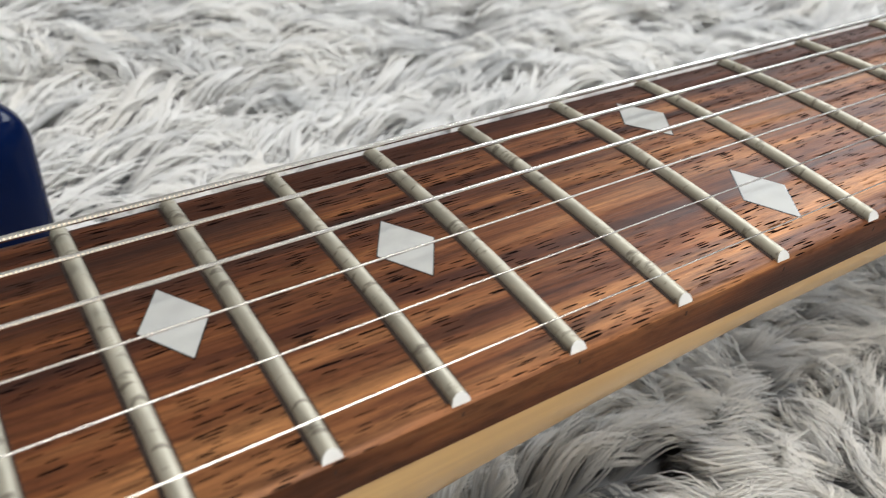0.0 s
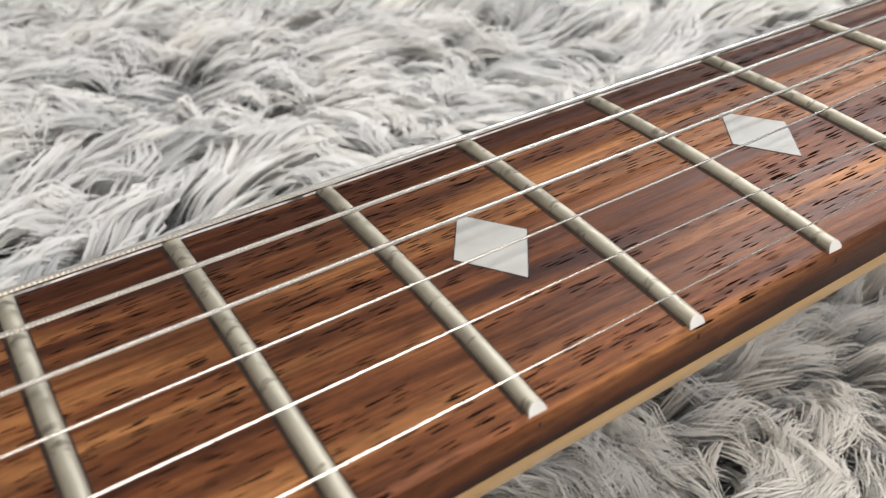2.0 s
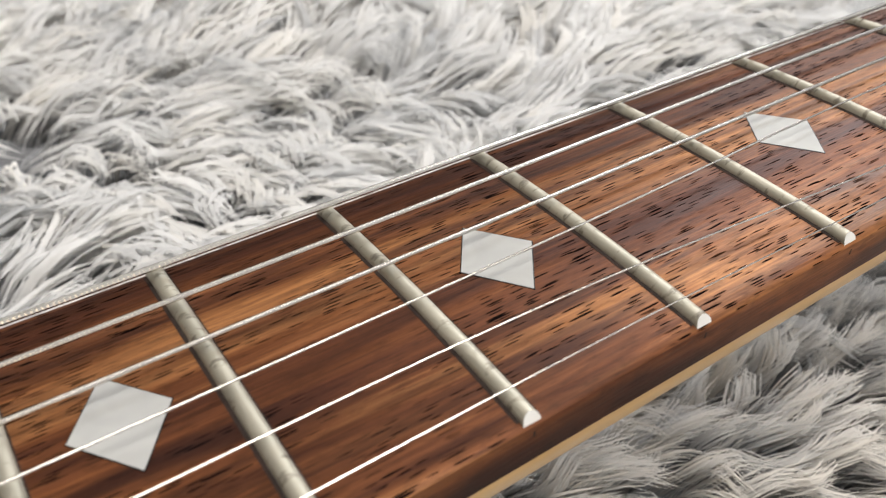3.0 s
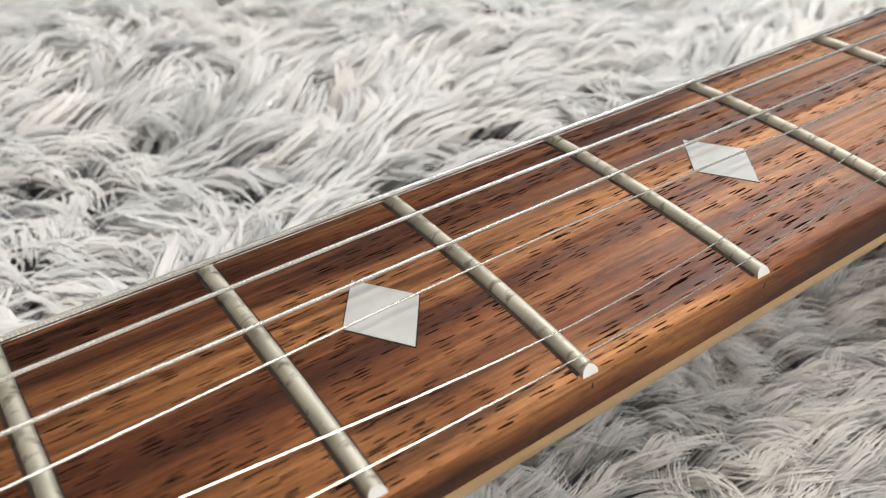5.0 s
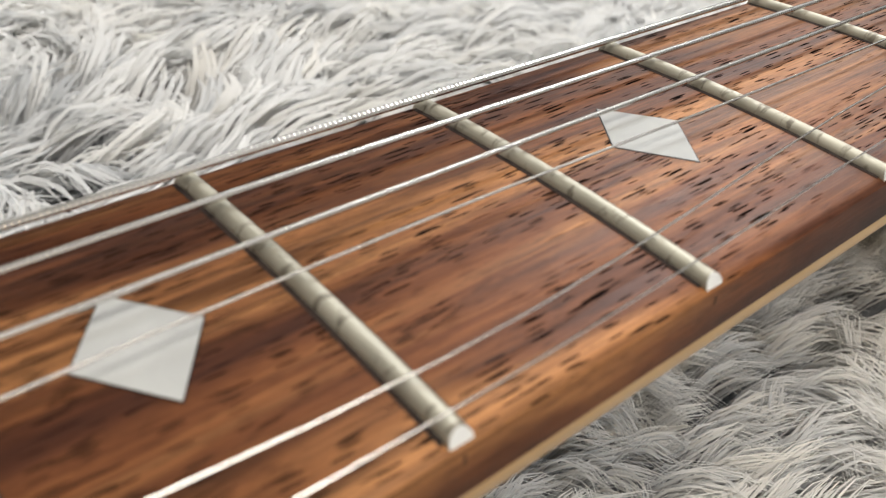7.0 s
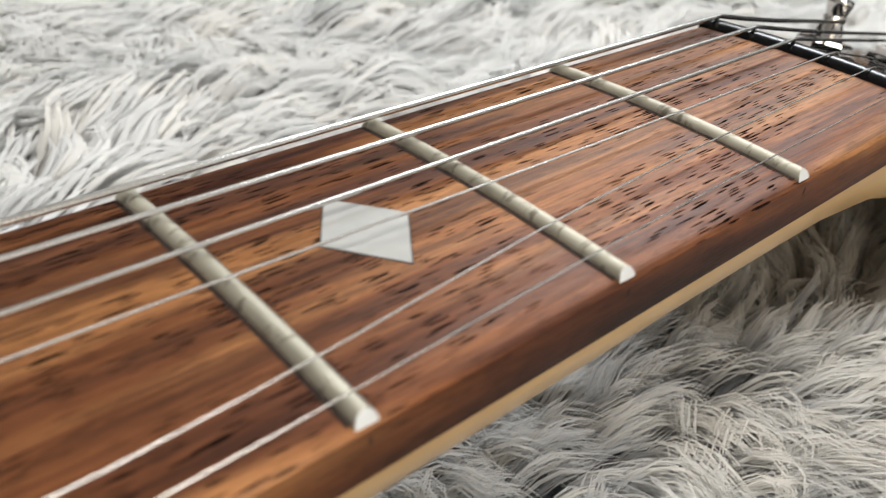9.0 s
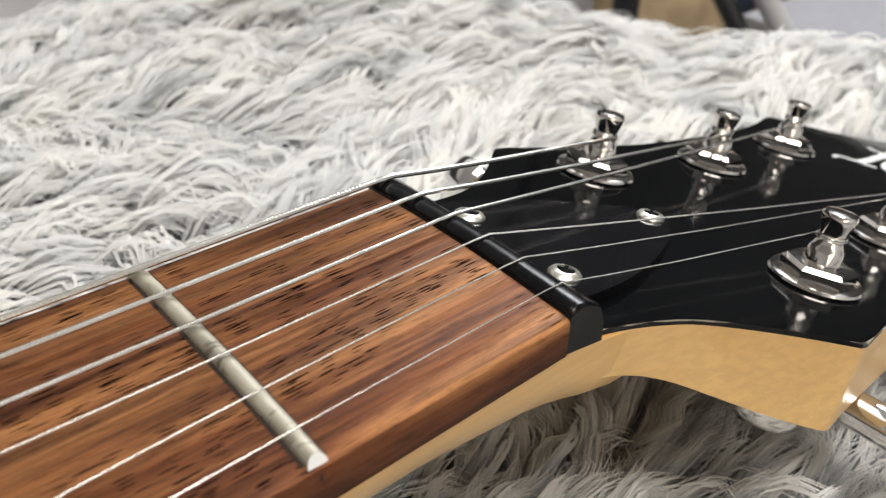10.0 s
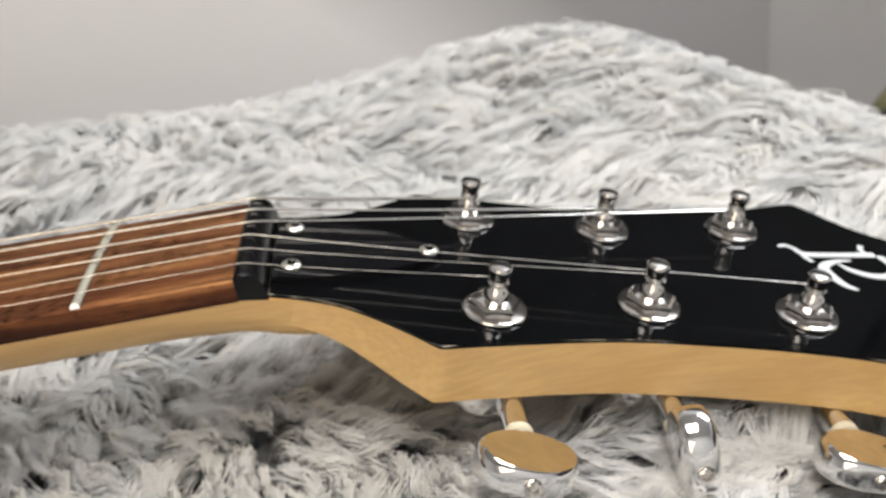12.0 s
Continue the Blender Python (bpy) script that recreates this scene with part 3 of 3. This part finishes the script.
def nut():
    bm = bmesh.new()
    sections = []
    for y in [-0.0200, -0.0196, *np.linspace(-0.0185, 0.0185, 9), 0.0196, 0.0200]:
        e = 0.0004 if abs(y) > 0.0198 else 0.0
        c = crown(y)
        sections.append([Vector((0.0001, y, -0.006)), Vector((0.0001, y, 0.0001 + c)), Vector((0.0006, y, 0.0008 + c - e)), Vector((0.0018, y, 0.0012 + c - e)),
                         Vector((0.0034, y, 0.0009 + c - e)), Vector((0.0056, y, -0.0012 - e)), Vector((0.0066, y, -0.0042)), Vector((0.0067, y, -0.0072))])
    loft(bm, sections)
    return part("nut", bm, NUT_BLACK, guitar, "black graphite nut")


nut()


def headstock():
    edge = [tuple(p) for p in smooth_line([(0.0066, 0.0193), (0.0137, 0.0202), (0.0222, 0.0226), (0.0295, 0.0270), (0.0365, 0.0324), (0.0427, 0.0379)], 4)]
    edge += [tuple(p) for p in smooth_line([(0.0440, 0.0381), (0.057, 0.0362), (0.083, 0.0336), (0.108, 0.0345), (0.127, 0.0364), (0.142, 0.0392), (0.157, 0.0440)], 4)]
    edge += [tuple(p) for p in smooth_line([(0.1590, 0.0436), (0.1682, 0.0298), (0.1768, 0.0220), (0.187, 0.0180)], 3)]
    near, far = [(x, -y) for x, y in edge], edge
    end = smooth_line([(0.1905, -0.0125), (0.1910, -0.005), (0.1890, 0.0), (0.1910, 0.005), (0.1905, 0.0125)], 3)
    outline = [tuple(p) for p in near] + [tuple(p) for p in end] + [tuple(p) for p in reversed(far)]
    skin = 0.0009

    def under(x, y):
        t = min(1, max(0, (x - 0.010) / 0.034))
        return face_z(x) - 0.0082 - 0.0074 * t * t * (3 - 2 * t)
    bm = bmesh.new()
    a, b, sides = prism(bm, outline, lambda x, y: face_z(x) - skin, under)
    # the sides stand square to the tilted face
    for v in b:
        deep = face_z(v.co.x) - v.co.z
        v.co += Vector((-0.2403 * 0.97 * deep, 0, 0.0584 * deep))
    wood = part("headstock", bm, MAPLE, guitar, "tilted-back maple headstock with pointed ears")
    bm = bmesh.new()
    a, b, sides = prism(bm, outline, lambda x, y: face_z(x), lambda x, y: face_z(x) - skin)
    rim = [e for e in bm.edges if all(v in set(a) for v in e.verts)]
    worn = bmesh.ops.bevel(bm, geom=rim, offset=0.0003, segments=2, profile=0.6, affect="EDGES")
    for f in worn["faces"]:
        f.material_index = 1
    part("face_plate", bm, [BLACK, WORN_EDGE], wood, "glossy black lacquered face", sharp=8)
    return wood


head = headstock()
TIP = Matrix.Rotation(math.atan(0.2475), 4, "Y")


def on_face(x, y, up=0.0):
    """A place on the headstock's face, with z square to it."""
    return Matrix.Translation((x, y, face_z(x))) @ TIP @ Matrix.Translation((0, 0, up))


def truss_cover():
    pts = [(0.0072, -0.0142), (0.0120, -0.0143), (0.0200, -0.0132), (0.0280, -0.0110), (0.0360, -0.0078), (0.0430, -0.0042), (0.0470, -0.0006)]
    side = smooth_line(pts, 3)
    outline = [tuple(p) for p in side] + [(p[0], 0.0016 - p[1]) for p in reversed(side)]
    bm = bmesh.new()
    a, b, sides = prism(bm, outline, lambda x, y: face_z(x) + 0.0018, lambda x, y: face_z(x) + 0.0001)
    rim = [e for e in bm.edges if all(v in set(a) for v in e.verts)]
    bmesh.ops.bevel(bm, geom=rim, offset=0.0005, segments=2, profile=0.6, affect="EDGES")
    cover = part("truss_rod_cover", bm, BLACK_MATT, guitar, "bell-shaped black plastic cover plate", sharp=8)
    first = None
    for x, y in ((0.0111, 0.0105), (0.0438, 0.0012), (0.0112, -0.0088)):
        m = on_face(x, y, 0.0018)
        if first is None:
            bm = bmesh.new()
            spin(bm, [(0.00235, -0.0004), (0.00240, 0.0002), (0.0021, 0.00055), (0.0013, 0.0008), (0.0012, 0.00045), (0.0003, 0.0004)], 20)
            for k in range(2):
                q = Matrix.Rotation(radians(35 + 90 * k), 4, "Z")
                box(bm, -0.00125, 0.00125, -0.00026, 0.00026, 0.0003, 0.00086, 0, q)
                bm.faces.ensure_lookup_table()
                for f in bm.faces[-6:]:
                    f.material_index = 1
            first = part("screw", bm, [SCREW_METAL, NUT_BLACK], cover, "small domed cross-head screw")
            first.matrix_basis = m
        else:
            again(first, cover, m)


truss_cover()


def tuner(x, y, side, turn, first=None):
    """A tuning machine: bushing on the face, post, and the shaft and button beneath. side: -1 towards the treble edge."""
    m = on_face(x, y)
    flip = m @ Matrix.Rotation(0 if side < 0 else math.pi, 4, "Z")
    if first:
        made = again(first[0], guitar, flip)
        for p in first[1:]:
            # the bass side's machines are the mirror image: shaft on the other side of the post
            aside = Matrix.Translation((-0.0090 if side > 0 and p.name.startswith(("shaft", "collar", "button")) else 0, 0, 0))
            o = again(p, made, aside @ p.matrix_basis)
            if p.name.startswith("button"):
                o.matrix_basis = aside @ button_pose(turn)
                for c in p.children:
                    again(c, o, c.matrix_basis.copy())
        return made
    bm = bmesh.new()
    spin(bm, [(0.0073, 0.0), (0.0076, 0.0004), (0.0074, 0.0008), (0.0066, 0.0010), (0.0052, 0.0011)], 32)
    spin(bm, [(0.0061, 0.0008), (0.0061, 0.0026), (0.0054, 0.0032), (0.0038, 0.0033), (0.0032, 0.0036)], 6)
    base = part("tuning_machine", bm, NICKEL, guitar, "chrome tuning machine with hex bushing")
    base.matrix_basis = flip
    bm = bmesh.new()
    spin(bm, [(0.0034, 0.0028), (0.0030, 0.0032), (0.0029, 0.0052), (0.0026, 0.0058), (0.0023, 0.0064), (0.0021, 0.0072), (0.0021, 0.0082), (0.0023, 0.0090), (0.0026, 0.0102), (0.0028, 0.0110), (0.0028, 0.0114), (0.0025, 0.0118), (0.0016, 0.0120), (0.0005, 0.0121)], 24)
    post = part("post", bm, NICKEL, base, "waisted chrome string post")
    bm = bmesh.new()
    pts = [(0.0022 * math.cos(a), 0.0022 * math.sin(a), 0.0072 + 0.0004 * a / 6.28) for a in np.linspace(0, 2.2 * 6.28, 48)]
    tube(bm, pts, 0.00026, 6)
    coil = part("string_coil", bm, PLAIN, base)
    bm = bmesh.new()
    spin(bm, [(0.0076, -0.0250), (0.0086, -0.0235), (0.0088, -0.0200), (0.0080, -0.0146)], 28)
    house = part("gear_housing", bm, CHROME, base)
    ax = Matrix.Translation((0.0045, 0, -0.0186)) @ Matrix.Rotation(radians(90), 4, "X")
    bm = bmesh.new()
    spin(bm, [(0.0033, 0.0100), (0.0033, 0.0208), (0.0028, 0.0212), (0.0024, 0.0215)], 20, ax)
    shaft = part("shaft", bm, CHROME, base)
    bm = bmesh.new()
    spin(bm, [(0.0030, 0.0205), (0.0034, 0.0210), (0.0034, 0.0222), (0.0030, 0.0226)], 20, ax)
    collar = part("collar", bm, IVORY, base, "pale ring between shaft and button")
    # the button: a fat oval with a domed rim, its long way across the shaft
    bm = bmesh.new()
    rings = []
    for h, k in ((-0.0033, 0.90), (-0.0030, 0.95), (-0.0020, 0.99), (0.0, 1.0), (0.0020, 0.98), (0.0030, 0.94), (0.0034, 0.89)):
        ring = []
        for i in range(40):
            a = 2 * math.pi * i / 40
            cx, cy = math.cos(a), math.sin(a)
            px = 0.0113 * math.copysign(abs(cx) ** 0.9, cx)
            py = (0.0084 if cy < 0 else 0.0064) * math.copysign(abs(cy) ** 0.85, cy)
            pinch = 1.0 + 0.25 * max(0, cy) * (1 - abs(cx))
            ring.append(Vector((px * k, py * pinch * k, h * (1 + 0.1 * abs(cx)))))
        rings.append(ring)
    loft(bm, rings)
    button = part("button", bm, CHROME, base, "polished oval chrome tuner button")
    button.matrix_basis = button_pose(turn)
    bm = bmesh.new()
    spin(bm, [(0.0020, 0.0), (0.0020, 0.0007), (0.0016, 0.0010), (0.0011, 0.0009), (0.0009, 0.0003), (0.0003, 0.0003)], 16, Matrix.Translation((0, -0.0081, 0)) @ Matrix.Rotation(radians(90), 4, "X"))
    part("button_screw", bm, NICKEL, button)
    return base, post, coil, house, shaft, collar, button


def button_pose(turn):
    return Matrix.Translation((0.0045, -0.0304, -0.0186)) @ Matrix.Rotation(radians(-6), 4, "X") @ Matrix.Rotation(radians(turn), 4, "Y")


TUNERS = [(0.0567, -0.0230, -1, 8), (0.0939, -0.0190, -1, 76), (0.1322, -0.0211, -1, 6), (0.0560, 0.0234, 1, -38), (0.0925, 0.0204, 1, 60), (0.1308, 0.0238, 1, -30)]
first_tuner = tuner(*TUNERS[0])
for spec in TUNERS[1:]:
    tuner(*spec, first_tuner)


def string_height(x):
    return 0.0013 + 0.0042 * abs(x)


def guitar_string(nut_y, spread, radius, material, post, bow, label, wrap=0.0):
    """From the bridge over the frets and the nut to its post. bow: how far the slack string sags sideways by the low frets. wrap: pitch of the wire wound round it."""
    px, py, side = post
    pts = []
    for x in np.linspace(-SCALE, 0.0, int(SCALE / wrap) * 4 if wrap else 60):
        s = bow * math.exp(-((x + 0.125) / 0.052) ** 2)
        y = nut_y + spread * abs(x) + s
        pts.append((x, y, string_height(x) + crown(y) + radius))
    tgt = on_face(px, py - side * 0.0022, 0.0076).translation
    a = Vector((0.0030, nut_y, 0.0012 + crown(nut_y) + radius))
    for k in (0.0, 0.04, 0.15, 0.4, 0.7, 1.0):
        q = a.lerp(tgt, k)
        q.z -= 0.0006 * math.sin(math.pi * k) * (1 - k)
        pts.append(tuple(q))
    girth = [radius * (1.0 + 0.07 * math.cos(math.pi * i / 2)) if wrap and i < len(pts) - 6 else radius for i in range(len(pts))]
    bm = bmesh.new()
    tube(bm, pts, girth, 8)
    return part("string", bm, material, guitar, label)


P = [(t[0], t[1], t[2]) for t in TUNERS]
guitar_string(-0.0156, -0.0185, 0.000095, PLAIN, P[0], -0.0023, "thin plain steel string")
guitar_string(-0.0091, -0.0108, 0.00012, PLAIN, P[1], -0.0056, "thin plain steel string")
guitar_string(-0.0026, -0.0038, 0.00016, PLAIN, P[2], 0.0018, "plain steel string")
guitar_string(0.0039, 0.0008, 0.00030, WOUND, P[5], 0.0004, "wound nickel string", 0.00042)
guitar_string(0.0110, 0.0068, 0.00035, WOUND, P[4], 0.0008, "wound nickel string", 0.00052)
guitar_string(0.0180, 0.0090, 0.00043, WOUND, P[3], 0.0, "thick wound nickel string", 0.00062)


def stroke(bm, pts, m):
    """A flat brush stroke of varying width: (x, y, width)."""
    line = smooth_line(pts, 6)
    left, right = [], []
    for i, p in enumerate(line):
        d = line[min(i + 1, len(line) - 1)][:2] - line[max(i - 1, 0)][:2]
        d = d / (np.hypot(*d) + 1e-9)
        nx, ny = -d[1] * p[2] / 2, d[0] * p[2] / 2
        left.append((p[0] + nx, p[1] + ny))
        right.append((p[0] - nx, p[1] - ny))
    outline = left + right[::-1]
    prism(bm, outline, lambda x, y: face_z(x) + m, lambda x, y: face_z(x) - 0.0002)


def logo():
    bm = bmesh.new()
    stroke(bm, [(0.1412, 0.0150, 0.0011), (0.1432, 0.0158, 0.0013), (0.1450, 0.0144, 0.0013), (0.1460, 0.0118, 0.0018), (0.1484, 0.0108, 0.0023), (0.1560, 0.0112, 0.0023), (0.1650, 0.0120, 0.0025), (0.1680, 0.0122, 0.0023)], 0.00012)
    stroke(bm, [(0.1464, 0.0120, 0.0015), (0.1462, 0.0092, 0.0015), (0.1472, 0.0066, 0.0013)], 0.00014)
    stroke(bm, [(0.1658, 0.0120, 0.0015), (0.1652, 0.0150, 0.0013), (0.1666, 0.0174, 0.0017)], 0.00016)
    stroke(bm, [(0.1590, 0.0084, 0.0006), (0.1536, 0.0072, 0.0017), (0.1490, 0.0040, 0.0028), (0.1488, -0.0008, 0.0028), (0.1502, -0.0056, 0.0021), (0.1526, -0.0078, 0.0012)], 0.00012)
    stroke(bm, [(0.1542, 0.0060, 0.0006), (0.1562, 0.0026, 0.0021), (0.1606, 0.0000, 0.0025), (0.1656, 0.0004, 0.0025), (0.1694, 0.0050, 0.0023), (0.1690, 0.0116, 0.0021)], 0.00014)
    part("logo", bm, LOGO_WHITE, head, "silver-white curling emblem", smooth=False)


logo()


def body():
    top, thick = -0.0125, 0.042
    far = smooth_line([(-0.470, 0.028), (-0.455, 0.040), (-0.430, 0.062), (-0.402, 0.079), (-0.3905, 0.086), (-0.3875, 0.092), (-0.392, 0.101), (-0.415, 0.116), (-0.470, 0.134), (-0.530, 0.132), (-0.580, 0.122), (-0.640, 0.132), (-0.710, 0.160), (-0.780, 0.150), (-0.830, 0.095), (-0.845, 0.0)], 5)
    near = smooth_line([(-0.470, -0.028), (-0.462, -0.040), (-0.450, -0.062), (-0.430, -0.084), (-0.428, -0.094), (-0.440, -0.106), (-0.480, -0.124), (-0.530, -0.126), (-0.580, -0.120), (-0.640, -0.132), (-0.710, -0.160), (-0.780, -0.150), (-0.830, -0.095), (-0.845, 0.0)], 5)
    outline = [tuple(p) for p in far][:-1] + [tuple(p) for p in reversed(near)]
    bm = bmesh.new()
    pts = np.array(outline)
    along = np.roll(pts, -1, 0) - np.roll(pts, 1, 0)
    along /= np.hypot(along[:, 0], along[:, 1])[:, None]
    inward = np.stack((-along[:, 1], along[:, 0]), 1)
    inward *= np.sign(np.sum(inward[0] * (np.array((-0.62, 0.0)) - pts[0])))
    r = 0.008
    rings = [(0.004, -thick), (0.0012, -thick + 0.0012), (0.0, -thick + 0.004)] + [(r * (1 - math.cos(a)), -r + r * math.sin(a)) for a in np.linspace(0, math.pi / 2, 7)]
    loft(bm, [[Vector((*(p + d * q), top + h)) for p, q in zip(pts, inward)] for d, h in rings])
    for f in bm.faces:
        f.material_index = 1 if f.calc_center_median().z > top - 0.0015 else 0
    main = part("body", bm, [BLUE, TEAL], guitar, "glossy deep blue body with a teal top")
    bm = bmesh.new()
    box(bm, -0.633, -0.622, -0.040, 0.040, top - 0.001, 0.0050, 0.0015)
    part("bridge", bm, CHROME, guitar)
    return main


body()


# ---------------------------------------------------------------- things beyond the bench
def stand():
    thing = tagged(new("stand"), "black tubular steel stand with splayed legs on the floor", "stand")
    for a, b, r, mat in (((0.600, 0.395, -0.09), (0.270, 0.720, FLOOR + 0.012), 0.0085, BLACK_METAL), ((0.575, 0.420, 0.25), (0.572, 0.420, FLOOR + 0.012), 0.0125, BLACK_METAL),
                         ((0.585, 0.410, -0.08), (0.755, 0.165, FLOOR + 0.012), 0.0085, BLACK_METAL), ((0.615, 0.405, -0.06), (0.800, 0.150, FLOOR + 0.012), 0.0100, GREY_WALL)):
        bm = bmesh.new()
        tube(bm, [Vector(a).lerp(Vector(b), k) for k in (0.0, 0.02, 0.5, 0.98, 1.0)], [r * 0.8, r, r, r, r * 0.8], 12)
        part("leg", bm, mat, thing, "grey painted strut" if mat is GREY_WALL else "")


def soft_lump(name, x, y, rx, ry, top, mat, label, cat, seed):
    """A slumped cloth thing standing on the floor."""
    bm = bmesh.new()
    rings = []
    h = top - FLOOR
    for k, (r, z) in enumerate(((0.80, 0.0), (1.0, 0.08), (1.04, 0.3), (1.0, 0.55), (0.92, 0.75), (0.74, 0.90), (0.45, 0.98), (0.1, 1.0))):
        ring = []
        for i in range(28):
            a = 2 * math.pi * i / 28
            n = noise.noise(Vector((math.cos(a) * 1.6 + seed, math.sin(a) * 1.6, z * 3))) * 0.16
            ring.append(Vector((x + rx * (r + n) * math.cos(a), y + ry * (r + n) * math.sin(a), FLOOR + 0.002 + h * z * (1 + 0.3 * n * (z > 0.5)))))
        rings.append(ring)
    loft(bm, rings)
    return tagged(part(name, bm, mat), label, cat)


def low_box(name, x0, x1, y0, y1, top, mat, label, cat):
    bm = bmesh.new()
    box(bm, x0, x1, y0, y1, FLOOR + 0.001, top, 0.005)
    return tagged(part(name, bm, mat), label, cat)


stand()
soft_lump("bag", 0.80, 0.545, 0.085, 0.075, -0.10, TAN, "slumped tan cloth bag standing on the floor", "bag", 1.0)
soft_lump("cushion", 0.70, 0.760, 0.105, 0.095, -0.318, OLIVE, "olive green cloth cushion slumped on the floor", "cushion", 5.0)
carton = tagged(new("carton"), "closed white card carton with a lid standing on the floor", "carton")
for piece, x0, x1, y0, y1, z0, z1 in (("box", 0.843, 1.247, 0.103, 0.457, FLOOR + 0.001, -0.270), ("lid", 0.840, 1.250, 0.100, 0.460, -0.300, -0.265)):
    bm = bmesh.new()
    box(bm, x0, x1, y0, y1, z0, z1, 0.002)
    part(piece, bm, WHITE_CARD, carton)
low_box("crate", 1.08, 1.55, 0.47, 0.85, -0.16, BROWN_WOOD, "brown wooden crate standing on the floor", "crate")
soft_lump("backpack", 0.98, 0.62, 0.080, 0.080, -0.12, NAVY, "dark navy cloth backpack standing on the floor", "backpack", 9.0)


def wall_panel(x0, x1, y0, top, mat, bevel=0.004):
    """A painted board against the wall."""
    bm = bmesh.new()
    box(bm, x0, x1, y0, 1.448, FLOOR + 0.001, top, bevel)
    tagged(part("wall_panel", bm, mat), kind="structure")


# panel with a soft slanting shadow painted into its colour
SHADOWED_PANEL, _nt, _b = nodes_of("faded_panel_paint")
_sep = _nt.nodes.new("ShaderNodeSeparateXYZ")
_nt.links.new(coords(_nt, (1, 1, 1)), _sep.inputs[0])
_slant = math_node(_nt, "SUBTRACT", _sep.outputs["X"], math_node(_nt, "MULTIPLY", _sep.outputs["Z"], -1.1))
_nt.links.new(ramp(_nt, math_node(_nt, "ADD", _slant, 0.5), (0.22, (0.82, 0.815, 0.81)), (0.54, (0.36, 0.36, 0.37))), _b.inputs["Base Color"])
_b.inputs["Roughness"].default_value = 0.7
wall_panel(-1.40, 0.60, 1.06, 0.06, SHADOWED_PANEL)
wall_panel(0.601, 1.60, 1.08, 0.06, PALE_GREY)
